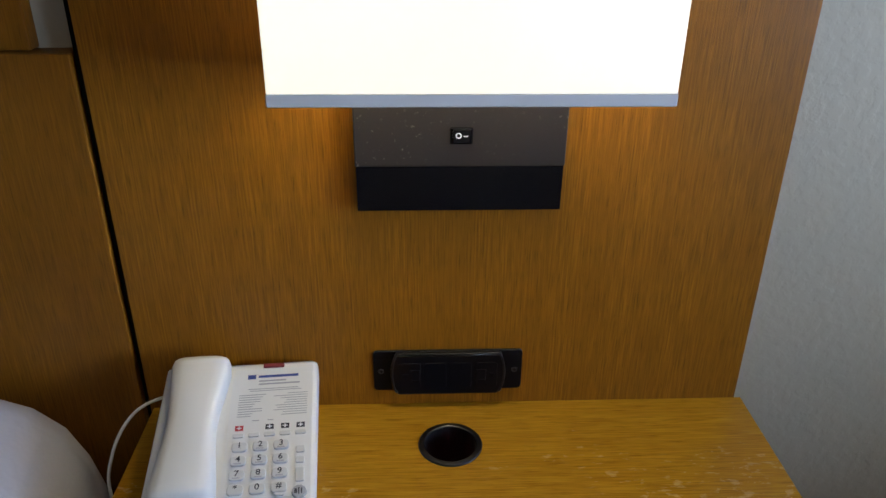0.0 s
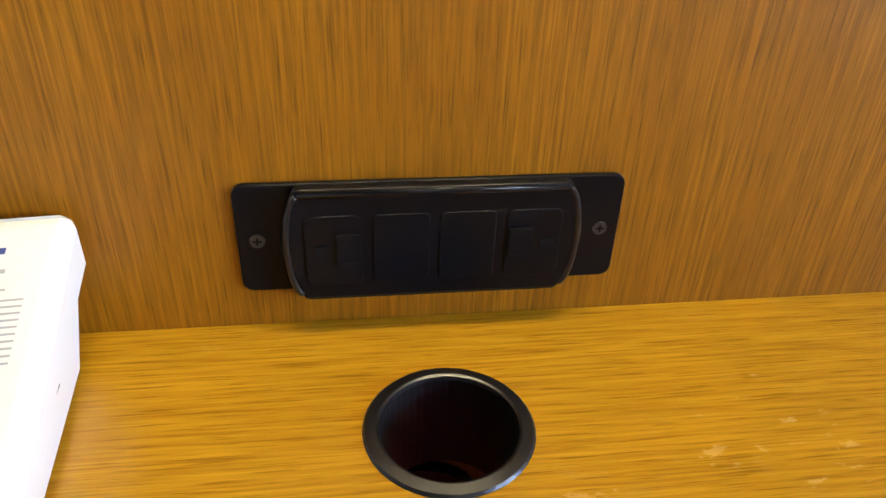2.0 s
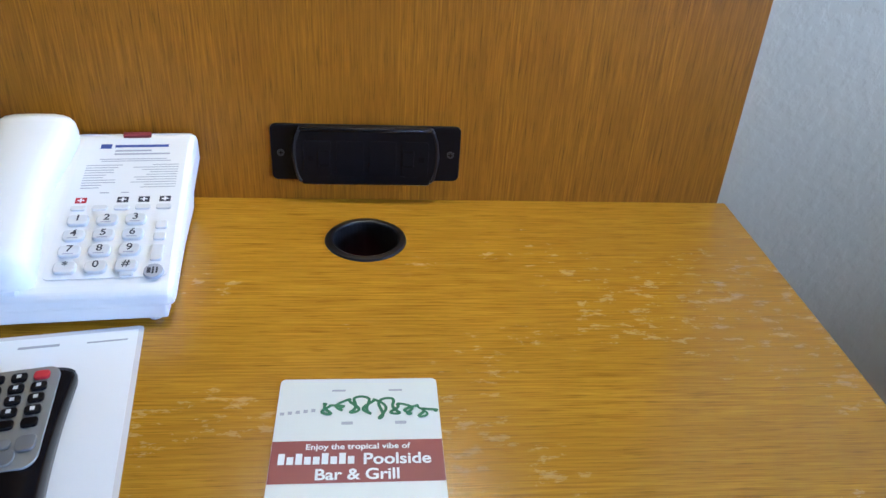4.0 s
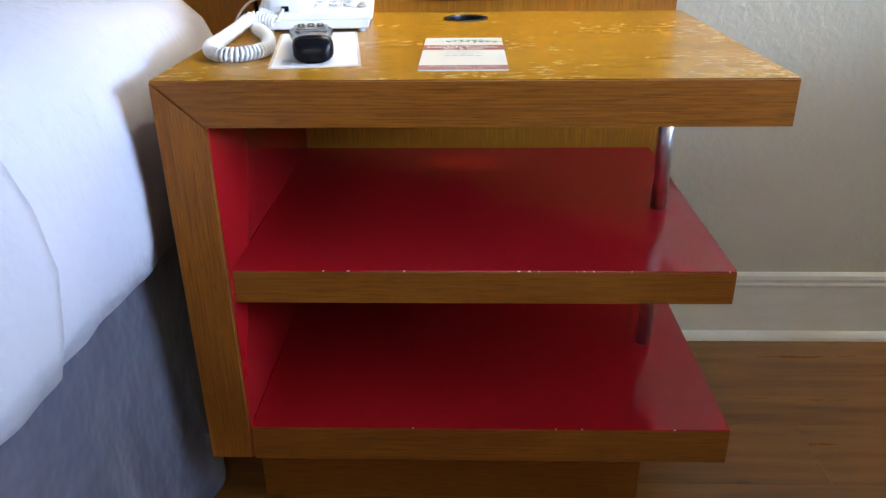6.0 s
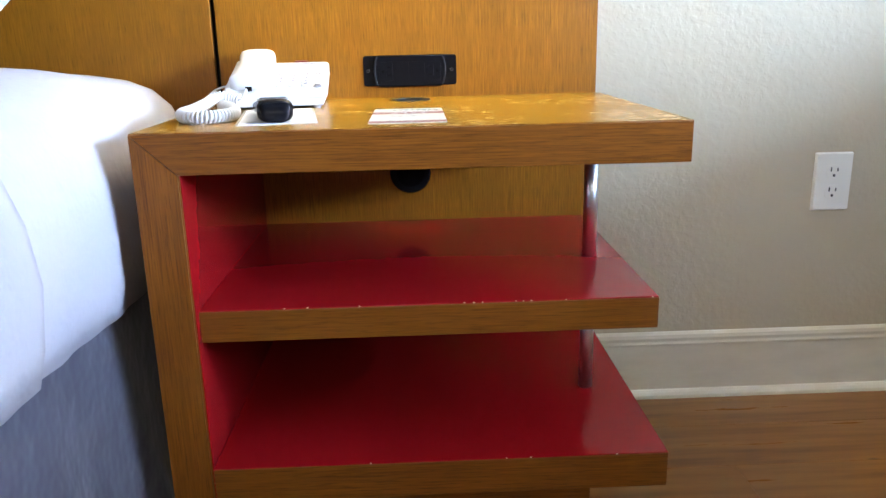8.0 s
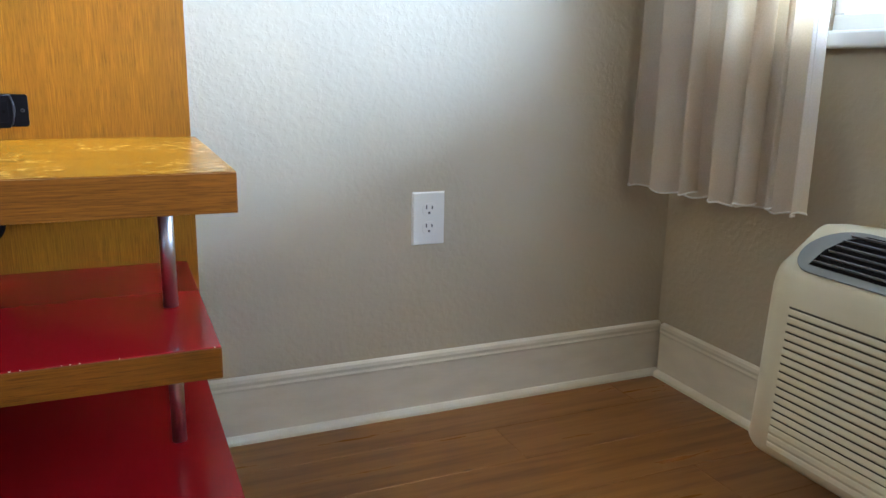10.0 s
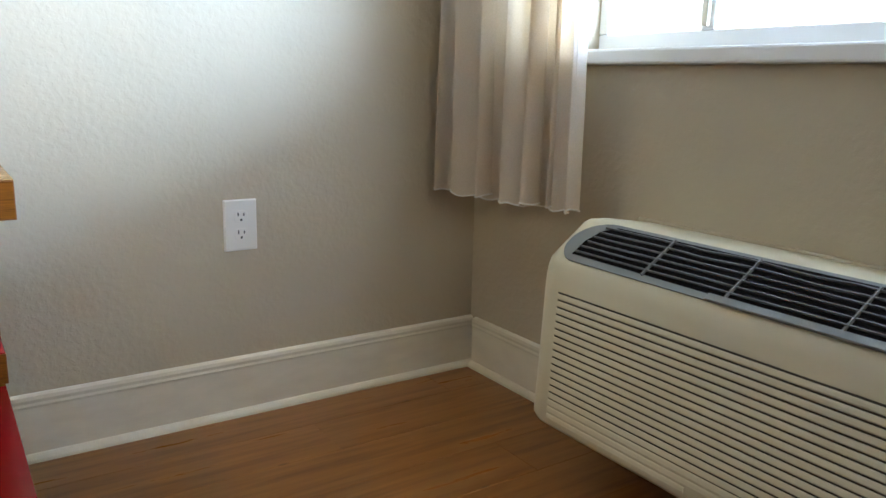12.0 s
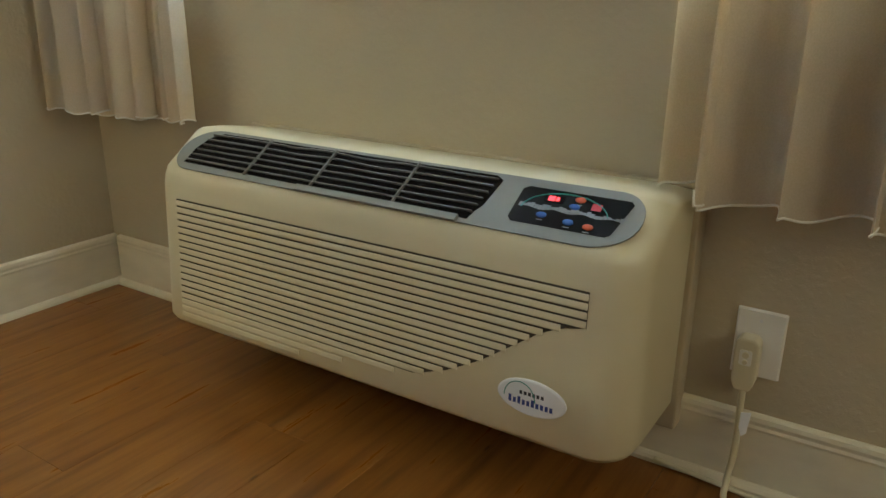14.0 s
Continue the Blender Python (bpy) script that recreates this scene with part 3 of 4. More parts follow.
for s in (-1, 1):
    so = part("socket", prism([(x + s * 0.050, z - 0.002) for x, z in rounded(0.028, 0.040, 0.004)], 1, -0.0182, -0.0172, 0.0004), M_BLACK, pu)
    part("slot_cover", box(s * 0.043 - 0.006, s * 0.043 + 0.006, -0.0202, -0.0187, -0.010, 0.008, 0.0006), M_BLACK, so)
    for zz in (-0.010, 0.0065):
        part("slot", box(s * 0.043 - 0.0045, s * 0.043 + 0.0045, -0.0207, -0.0203, zz, zz + 0.0022), M_DARK, so)
    part("earth_hole", box(s * 0.0565 - 0.0028, s * 0.0565 + 0.0028, -0.0191, -0.0186, -0.0045, 0.0012), M_DARK, so)
    part("blank_cover", prism([(x + s * 0.0165, z - 0.002) for x, z in rounded(0.028, 0.040, 0.003)], 1, -0.0180, -0.0172, 0.0004), M_BLACK, pu)
    # raised arcs give the ends' curved highlights a shape of their own
    part("end_highlight_arc", tube([Vector((s * (0.0655 + 0.0075 * math.cos(radians(a))), -0.0165, 0.029 * math.sin(radians(a)))) for a in range(-80, 81, 10)], 0.0016, 8), M_BLACKSOFT, pu, "satin arc added for the curved end highlight", True)
    sc = part("screw", lathe([(0.0038, -0.0066), (0.0038, -0.0052)], (s * 0.0875, 0, 0.0), 1, 16), M_SCREW, pu, "small dark screw")
    part("screw_cross", box(s * 0.0875 - 0.0022, s * 0.0875 + 0.0022, -0.0069, -0.0067, -0.0005, 0.0005, bm=box(s * 0.0875 - 0.0005, s * 0.0875 + 0.0005, -0.0069, -0.0067, -0.0022, 0.0022)), M_DARK, sc)

for ob in pu.children:
    ob.scale.y = 0.72

# ---- telephone ----
ph = thing("telephone", (0.136, -0.119, NT), "white corded hotel telephone with keypad card", "telephone", rz=4.5)
PW, PD = 0.184, 0.214
SL = math.atan2(0.045, PD - 0.01)
part("upper_shell", prism([(-PD / 2, 0.017), (-PD / 2, 0.027), (-PD / 2 + 0.006, 0.033), (PD / 2 - 0.004, 0.078), (PD / 2, 0.072), (PD / 2, 0.046)], 0, -PW / 2, PW / 2 + 0.003, 0.006), M_WHITEPL, ph)
part("base", prism([(-PD / 2 + 0.003, 0.005), (-PD / 2 + 0.003, 0.019), (PD / 2 - 0.004, 0.055), (PD / 2 - 0.004, 0.030), (PD / 2 - 0.03, 0.005)], 0, -PW / 2 + 0.004, PW / 2 - 0.005, 0.002), M_WHITEPL, ph)
part("cradle", prism([(-PD / 2 + 0.004, 0.03), (-PD / 2 + 0.01, 0.040), (PD / 2 - 0.01, 0.083), (PD / 2 - 0.004, 0.06)], 0, -PW / 2 + 0.002, -PW / 2 + 0.07, 0.003), M_WHITEPL, ph)
for sx in (-1, 1):
    for sy in (-1, 1):
        part("foot", lathe([(0.006, 0.0), (0.007, 0.0058)], (sx * 0.075, sy * 0.085 - 0.008, 0), 2, 12), M_KEY, ph)
part("side_socket", box(PW / 2 - 0.008, PW / 2 - 0.0044, 0.035, 0.047, 0.024, 0.033), M_DARK, ph, "dark data socket")


def face(u, v, up=0.0):
    """A place on the sloping face: u across from the centre, v up from the front edge."""
    return pose(u + 0.011, -PD / 2 + 0.006 + v * math.cos(SL), 0.0333 + v * math.sin(SL) + up, math.degrees(SL), 0, 0)


def on_face(name, bm, material, parent, label="", up=0.0, u=0.0, v=0.0):
    ob = part(name, bm, material, parent, label)
    ob.matrix_basis = face(u, v, up)
    return ob


card = on_face("face_card", prism([(x + 0.029, y + 0.105) for x, y in rounded(0.097, 0.186, 0.006)], 2, 0.0004, 0.0012), M_FACE, ph, "white printed face card")
on_face("message_lamp", box(0.016, 0.042, 0.200, 0.2055, 0.0, 0.004, 0.001), M_MAROON, ph, "dark red message lamp")
on_face("emblem", quads([(-0.002, 0.008, 0.182, 0.189)], 0.0016), M_BLUEINK, ph, "small blue emblem")
on_face("brand_bar", quads([(0.011, 0.060, 0.1835, 0.1875)], 0.0016), M_BLUEINK, ph, "blue brand line")
rows = [(0.012, 0.045, 0.177, 0.1795), (0.012, 0.062, 0.172, 0.1745), (0.0, 0.06, 0.165, 0.1662), (0.002, 0.064, 0.162, 0.1632)]
for k in range(10):
    v = 0.156 - 0.0036 * k
    rows += [(-0.010, random.uniform(0.005, 0.022), v, v + 0.0012), (random.uniform(0.03, 0.05), 0.072, v, v + 0.0011)]
rows.append((0.008, 0.016, 0.1165, 0.1178))
rows.append((0.026, 0.033, 0.1165, 0.1178))
on_face("fine_print", quads(rows, 0.0016), M_GREYINK, ph, "grey fine print")
for k, (u, mt) in enumerate(((-0.006, M_REDINK), (0.029, M_INK), (0.047, M_INK), (0.065, M_INK))):
    ic = on_face("dial_icon", quads([(u - 0.0048, u + 0.0048, 0.1035, 0.111)], 0.0016), mt, ph)
    on_face("icon_mark", quads([(u - 0.003, u + 0.003, 0.1065, 0.108), (u - 0.0008, u + 0.0008, 0.1045, 0.1100)], 0.0019), M_PAPER, ph)
for k in range(5):
    on_face("speed_key", prism([(x, y) for x, y in rounded(0.013, 0.006, 0.002, 3)], 2, 0.0012, 0.0035, 0.0008), M_KEY, ph, u=-0.006 + 0.0178 * k, v=0.096)
for r, line in enumerate(("123", "456", "789", "*0#")):
    for c, ch in enumerate(line):
        u, v = -0.003 + 0.0235 * c, 0.079 - 0.0188 * r
        key = on_face("key", prism(rounded(0.0175, 0.0128, 0.004, 3), 2, 0.0012, 0.0052, 0.0012), M_KEY, ph, u=u, v=v)
        lettering("key_digit", ch, 0.0105, pose(0, 0.0014, 0.0054), M_INK, key)
        if ch in "23456789":
            part("key_letters", quads([(-0.0042, 0.0042, -0.0050, -0.0036)], 0.0054), M_GREYINK, key)
for v, h in ((0.072, 0.0095), (0.0575, 0.0085), (0.038, 0.0185)):
    on_face("side_key", prism(rounded(0.010, h, 0.002, 3), 2, 0.0012, 0.0035, 0.0008), M_KEY, ph, u=0.066, v=v)
on_face("redial_key", prism(rounded(0.011, 0.007, 0.002, 3), 2, 0.0012, 0.0035, 0.0008), M_KEY, ph, u=0.045, v=0.016)
ek = on_face("message_key", lathe([(0.0082, 0.0012), (0.0075, 0.004)], (0, 0, 0), 2, 20), M_GREYINK, ph, "round grey message key", u=0.066, v=0.016)
part("message_mark", quads([(-0.005, -0.002, -0.003, 0.003), (-0.001, 0.0005, -0.004, 0.004), (0.002, 0.0035, -0.0035, 0.0035)], 0.0042), M_INK, ek, "dark speaker mark")


def handset():
    """The receiver: a rounded, waisted bar with a thick mouth and ear end."""
    bm = bmesh.new()
    rings = []
    L, n, steps = 0.208, 20, 30
    for k in range(steps + 1):
        s = k / steps
        end = min(1.0, math.sqrt(max(0.0, 1 - (1 - min(s, 1 - s) / 0.055) ** 2)) if min(s, 1 - s) < 0.055 else 1.0)
        waist = math.cos(2 * math.pi * (s - 0.5)) * 0.5 + 0.5
        w = (0.0355 - 0.008 * waist ** 1.2) * (0.6 + 0.4 * end)
        h = (0.021 - 0.004 * waist) * (0.25 + 0.75 * end)
        zc = 0.004 * waist
        ring = []
        for i in range(n):
            a = 2 * math.pi * i / n
            ca, sa = math.cos(a), math.sin(a)
            ring.append(bm.verts.new((w * math.copysign(abs(ca) ** 0.55, ca), (s - 0.5) * L, zc + h * math.copysign(abs(sa) ** 0.6, sa))))
        rings.append(ring)
    for p, q in zip(rings, rings[1:]):
        for i in range(n):
            bm.faces.new((p[i], p[(i + 1) % n], q[(i + 1) % n], q[i]))
    bm.faces.new(rings[0])
    bm.faces.new(rings[-1][::-1])
    return bm


hs = part("handset", handset(), M_WHITEPL, ph, "smooth white receiver", True)
hs.matrix_basis = pose(-0.046, -0.003, 0.0655, math.degrees(SL), 0, 0)
part("cord_socket", box(-0.006, 0.006, -0.1055, -0.0985, -0.010, -0.001, 0.001), M_DARK, hs, "black cord socket")
loop = [(0.083, -0.240, NT + 0.020), (0.066, -0.238, NT + 0.024), (0.045, -0.244, NT + 0.026), (0.032, -0.275, NT + 0.016), (0.027, -0.337, NT + 0.011), (0.029, -0.410, NT + 0.011),
        (0.052, -0.458, NT + 0.011), (0.086, -0.462, NT + 0.011), (0.110, -0.425, NT + 0.011), (0.099, -0.355, NT + 0.011), (0.075, -0.290, NT + 0.011),
        (0.052, -0.238, NT + 0.010), (0.045, -0.190, NT + 0.012)]
part("coiled_cord", coil([Vector(p) for p in loop], 0.0085, 0.0024, 0.0056), M_WHITEPL, None, "", True)
cc = bpy.data.objects["coiled_cord"]
cc.parent = ph
cc.matrix_parent_inverse = ph.matrix_world.inverted()
lead = part("cord_lead", tube(smooth_path([(0.092, -0.214, NT + 0.045), (0.094, -0.230, NT + 0.034), (0.088, -0.240, NT + 0.022), (0.078, -0.238, NT + 0.020)]), 0.0026), M_WHITEPL, ph, "", True)
lead.matrix_parent_inverse = ph.matrix_world.inverted()
line = part("line_cord", tube(smooth_path([(0.075, -0.020, NT + 0.030), (0.035, -0.018, NT + 0.034), (-0.008, -0.042, NT + 0.026), (-0.030, -0.080, NT - 0.01), (-0.034, -0.095, NT - 0.08), (-0.020, -0.05, NT - 0.3), (-0.018, -0.03, 0.01)]), 0.0022), M_WHITEPL, ph, "thin white telephone line", True)
line.matrix_parent_inverse = ph.matrix_world.inverted()

# ---- sheet, remote, card ----
sheet = thing("laminated_sheet", (0.172, -0.3635, NT), "white laminated information sheet under the remote", "paper sheet", rz=8.6)
part("laminate", prism(rounded(0.122, 0.272, 0.004), 2, 0.0, 0.0006), mat("clear_laminate_film", (0.66, 0.64, 0.62), 0.15), sheet)
part("paper", box(-0.057, 0.057, -0.131, 0.131, 0.0007, 0.0010), M_PAPER, sheet)
tagged(part("fine_print", quads([(-0.045, -0.031, -0.118 + 0.0052 * i, -0.1155 + 0.0052 * i) for i in range(7)] + [(-0.028, 0.012, -0.118 + 0.0052 * i, -0.1160 + 0.0052 * i) for i in range(4)] + [(-0.03, 0.0, 0.118, 0.121), (0.035, 0.05, -0.122, -0.1212), (0.02, 0.05, 0.118, 0.120)], 0.0012), M_GREYINK, sheet, "faint grey print"), kind="stuff")

rem = thing("remote_control", (0.170, -0.387, NT + 0.0011), "black television remote control lying on a sheet", "remote", rz=11.5)


M_CASE = mat("satin_black_case", (0.004, 0.004, 0.005), 0.22)
nodes_of(M_CASE)[2].inputs["Specular IOR Level"].default_value = 0.13


def remote_body():
    bm = bmesh.new()
    rings = []
    n, steps, L = 24, 36, 0.188
    for k in range(steps + 1):
        s = k / steps
        e = min(s / 0.10, (1 - s) / 0.04, 1.0)
        e = math.sqrt(max(0.0, 1 - (1 - e) ** 2))
        w = (0.0285 + 0.006 * s ** 2 - 0.0035 * math.sin(math.pi * s)) * (0.55 + 0.45 * e)
        top = (0.036 - 0.014 * s) * (0.45 + 0.55 * e)
        ring = []
        for i in range(n):
            a = 2 * math.pi * i / n
            ca, sa = math.cos(a), math.sin(a)
            ring.append(bm.verts.new((w * math.copysign(abs(ca) ** 0.6, ca), (s - 0.5) * L, top / 2 + top / 2 * math.copysign(abs(sa) ** 0.6, sa))))
        rings.append(ring)
    for p, q in zip(rings, rings[1:]):
        for i in range(n):
            bm.faces.new((p[i], p[(i + 1) % n], q[(i + 1) % n], q[i]))
    bm.faces.new(rings[0])
    bm.faces.new(rings[-1][::-1])
    return bm


part("case", remote_body(), M_CASE, rem, "glossy black rounded case", True)
TILT = math.degrees(math.atan2(-0.014, 0.198))
def rem_at(y, up=0.0):
    return pose(0, y, 0.036 - 0.014 * (y / 0.198 + 0.5) + up, TILT, 0, 0)
M_WIDEKEY = mat("mid_grey_key", (0.14, 0.14, 0.14), 0.4)
fp = part("key_field", prism([(x * (1 + 1.2 * y), y) for x, y in rounded(0.050, 0.080, 0.009)], 2, -0.001, 0.0008, 0.0004), M_REMGREY, rem, "grey keypad field")
fp.matrix_basis = rem_at(0.037) @ Matrix.Diagonal((0.98, 1.28, 1.0, 1.0))
for r in range(5):
    for c in range(3):
        red = r == 0 and c == 2
        kb = part("key", prism([(x + 0.0145 * (c - 1), y + 0.031 - 0.0098 * r) for x, y in rounded(0.0105, 0.0068, 0.0022, 3)], 2, 0.0009, 0.0034, 0.0008), M_REDINK if red else M_BLACK, fp, "red power key" if red else "")
        if r < 4 and not red:
            part("key_mark", quads([(0.0145 * (c - 1) - 0.0015, 0.0145 * (c - 1) + 0.0015, 0.0295 - 0.0098 * r, 0.0325 - 0.0098 * r)], 0.0036), M_KEY, kb)
for c, dy, w, h in ((-0.0155, -0.0235, 0.0125, 0.0115), (0.0, -0.0225, 0.014, 0.0075), (0.0, -0.0325, 0.022, 0.0105), (0.0155, -0.0235, 0.0125, 0.0115)):
    part("wide_key", prism([(x + c, y + dy) for x, y in rounded(w, h, 0.0036, 3)], 2, 0.0009, 0.003, 0.0008), M_WIDEKEY, fp, "grey wide key")

flyer = thing("bar_flyer", (0.387, -0.406, NT), "white and maroon bar and grill flyer card", "flyer")
part("card", prism(rounded(0.117, 0.236, 0.004), 2, 0.0002, 0.0010), mat("pale_green_white_card", (0.66, 0.68, 0.64), 0.35), flyer)
part("title_band", quads([(-0.0583, 0.0583, 0.018, 0.055)], 0.0013), M_MAROON, flyer, "maroon title band")
part("footer_band", quads([(-0.0583, 0.0583, -0.116, -0.088)], 0.0013), M_MAUVE, flyer, "faded maroon footer band")
lettering("title", "Enjoy the tropical vibe of", 0.0070, pose(0.0, 0.0490, 0.0016), M_PAPER, flyer)
lettering("title", "Poolside", 0.0135, pose(0.0265, 0.0375, 0.0016), M_PAPER, flyer, heavy=0.022)
name_bar = [(-0.053 + 0.0058 * i, -0.0486 + 0.0058 * i, 0.0338, 0.0405 + 0.003 * (i in (0, 2, 5, 7))) for i in range(9)]
part("title_name_bar", quads(name_bar, 0.0016), M_PAPER, flyer, "white bars for a name")
lettering("title", "Bar & Grill", 0.0130, pose(0.0, 0.0245, 0.0016), M_PAPER, flyer, heavy=0.022)
for k, words in enumerate(("Scan the QR code", "with your mobile device", "to view the")):
    lettering("instruction", words, 0.0064, pose(0.0, 0.0015 - 0.0092 * k, 0.0016), M_GREYINK, flyer)
part("instruction_bar", quads([(-0.026 + 0.0105 * i, -0.018 + 0.0105 * i, -0.0285, -0.0245) for i in range(5)], 0.0016), M_GREYINK, flyer)
lettering("footer", "Located on the first floor of the resort", 0.0064, pose(0, -0.0965, 0.0016), M_PAPER, flyer, heavy=0.01)
lettering("footer", "near the main pool", 0.0064, pose(0, -0.1070, 0.0016), M_PAPER, flyer, heavy=0.01)
# a green brush scrawl in place of the maker's mark
scrawl = []
for i in range(300):
    q = i / 299
    tall = (0.75 + 0.35 * math.sin(23 * q + 1)) * 0.0048 + 0.0060 * math.exp(-((q - 0.48) / 0.24) ** 2) + 0.0015 * math.sin(37 * q)
    a = 2 * math.pi * 8.4 * q
    scrawl.append(Vector((-0.028 + 0.083 * q + 0.0034 * math.sin(a) + 0.0022 * math.sin(2.6 * a + 1), 0.0860 + tall * math.cos(a) + 0.003 * math.sin(5 * q), 0.0014 + 0.0002 * math.sin(a))))
logo = tube(scrawl, 0.0012, 4)
for v in logo.verts:
    v.co.z = 0.0013 + 0.12 * (v.co.z - 0.0013)
part("logo_strokes", logo, M_GREEN, flyer, "green brush stroke logo")
tagged(part("logo_dashes", quads([(-0.056 + 0.0055 * i, -0.053 + 0.0055 * i, 0.080 + 0.0007 * i, 0.083 + 0.0008 * i) for i in range(5)] + [(-0.02, -0.010, 0.104, 0.106), (0.022, 0.032, 0.104, 0.106), (-0.012, -0.004, 0.070, 0.073), (0.026, 0.034, 0.070, 0.073)], 0.0013), M_GREYINK, flyer), kind="stuff")


# ---- wall outlets ----
def outlet(name, m, label, plugged):
    """A cover plate in the local xz plane, facing -y, with two receptacles."""
    e = tagged(new(name), label, "outlet", "wall outlets")
    e.matrix_world = m
    plate = prism(rounded(0.087, 0.133, 0.003), 1, -0.007, 0.0)
    for v in plate.verts:
        if v.co.y < -0.006:
            v.co.x *= 0.93
            v.co.z *= 0.955
    part("cover_plate", plate, M_OUTLET, e)
    part("screw", lathe([(0.003, -0.0078), (0.003, -0.0071)], (0, 0, 0.047 if plugged else 0.0), 1, 12), M_STEEL if plugged else M_OUTLET, e)
    for zc in () if plugged else (0.023, -0.023):
        r = part("receptacle", prism([(x, z + zc) for x, z in rounded(0.036, 0.032, 0.013)], 1, -0.0088, -0.0071, 0.0005), M_OUTLET, e)
        for xx, hh in ((-0.0075, 0.010), (0.0075, 0.008)):
            part("slot", box(xx - 0.0014, xx + 0.0014, -0.0092, -0.0089, zc + 0.001, zc + 0.001 + hh), M_DARK, r)
        part("earth_hole", box(-0.0026, 0.0026, -0.0092, -0.0089, zc - 0.011, zc - 0.0055), M_DARK, r)
    return e


outlet("wall_outlet", pose(1.3405, WY, 0.5145), "ivory duplex wall outlet on the textured wall", False)
outlet("wall_outlet", pose(WX, -1.915, 0.302, 0, 0, -90), "ivory wall outlet with air conditioner plug in it", True)
plug = thing("air_conditioner_plug", (WX - 0.0075, -1.903, 0.265), "beige safety plug and cable in the wall outlet", "plug", rz=-90)
part("plug_body", prism([(-0.020, 0.05), (-0.013, 0.058), (0.013, 0.058), (0.020, 0.05), (0.022, 0.03), (0.020, -0.03), (0.013, -0.046), (-0.013, -0.046), (-0.020, -0.03), (-0.022, 0.03)], 1, -0.036, 0.0, 0.004), M_AC, plug)
part("test_field", prism([(x, z + 0.022) for x, z in rounded(0.022, 0.030, 0.004)], 1, -0.0375, -0.0362, 0.0004), M_OUTLET, plug)
part("test_button", lathe([(0.006, -0.040), (0.006, -0.0376)], (0, 0, 0.028), 1, 16), M_AC, plug)
part("reset_button", lathe([(0.0045, -0.040), (0.0045, -0.0376)], (0, 0, 0.014), 1, 16), M_AC, plug)
cb = part("cable", tube(smooth_path([(2.062, -1.903, 0.222), (2.055, -1.905, 0.16), (2.045, -1.908, 0.09), (2.03, -1.905, 0.04), (1.99, -1.915, 0.008), (1.95, -1.98, 0.007), (1.97, -2.10, 0.007), (2.03, -2.2, 0.007)]), 0.0062, 10), M_AC, plug, "thick beige cable", True)
cb.matrix_parent_inverse = plug.matrix_world.inverted()
c2 = part("cable_return", tube(smooth_path([(2.045, -1.76, 0.020), (2.045, -1.83, 0.014), (2.04, -1.92, 0.010), (2.03, -2.02, 0.007), (2.0, -2.12, 0.007)]), 0.005, 10), M_AC, plug, "beige cable along the baseboard", True)
c2.matrix_parent_inverse = plug.matrix_world.inverted()
tag = part("cable_tag", prism([(-0.008, 0.0), (0.010, 0.004), (0.012, -0.04), (0.004, -0.048), (-0.004, -0.03)], 1, -0.046, -0.0435, 0.0006), M_PAPER, plug, "crumpled white cable label")
tag.matrix_basis = pose(0, 0, -0.085, 0, 8, 20)

# ---- air conditioner ----
AY0, AY1, AR = -0.613, -1.782, 0.07
ac = thing("air_conditioner", (0, 0, 0), "beige wall-mounted hotel air conditioner under the window", "air conditioner")
PROF = [(WX, 0.150), (1.80, 0.150), (1.768, 0.154), (1.760, 0.166), (1.768, 0.30), (1.7755, 0.45), (1.778, 0.485), (1.782, 0.506), (1.790, 0.525),
        (1.840, 0.563), (1.886, 0.595), (1.902, 0.600), (1.95, 0.597), (WX, 0.576)]


def ac_body():
    bm = bmesh.new()
    stations = []
    for i in range(13):
        a = 90 * i / 12
        stations.append((AR * (1 - math.cos(radians(a))), 1 - math.sin(radians(a))))
    st = [(AY0 - d, k) for d, k in stations] + [(AY1 + d, k) for d, k in stations[::-1]]
    rings = []
    for y, k in st:
        ring = []
        for x, z in PROF:
            depth = (WX - x) / (WX - 1.76)
            ring.append(bm.verts.new((x + 0.066 * k * min(1, depth * 1.25), y, z - 0.036 * k * max(0, (z - 0.42) / 0.18) * (0.5 + 0.5 * depth) + 0.01 * k * max(0, (0.2 - z) / 0.05))))
        rings.append(ring)
    n = len(PROF)
    for p, q in zip(rings, rings[1:]):
        for i in range(n):
            bm.faces.new((p[i], p[(i + 1) % n], q[(i + 1) % n], q[i]))
    bm.faces.new(rings[0])
    bm.faces.new(rings[-1][::-1])
    return bm


shell = part("cabinet", ac_body(), M_AC, ac, "beige moulded plastic cabinet", True)
be = shell.modifiers.new("soft_edges", 'EDGE_SPLIT')
be.split_angle = radians(50)


def front_x(z):
    return 1.768 + 0.0075 * (z - 0.30) / 0.15


def louver_end(z):
    """The right end of a front louver: square above, then the swept curve of the badge field."""
    return float(np.interp(z, (0.18, 0.20, 0.215, 0.245, 0.285, 0.325, 0.365, 0.385, 0.392), (-1.08, -1.245, -1.37, -1.45, -1.52, -1.575, -1.63, -1.67, -1.712)))


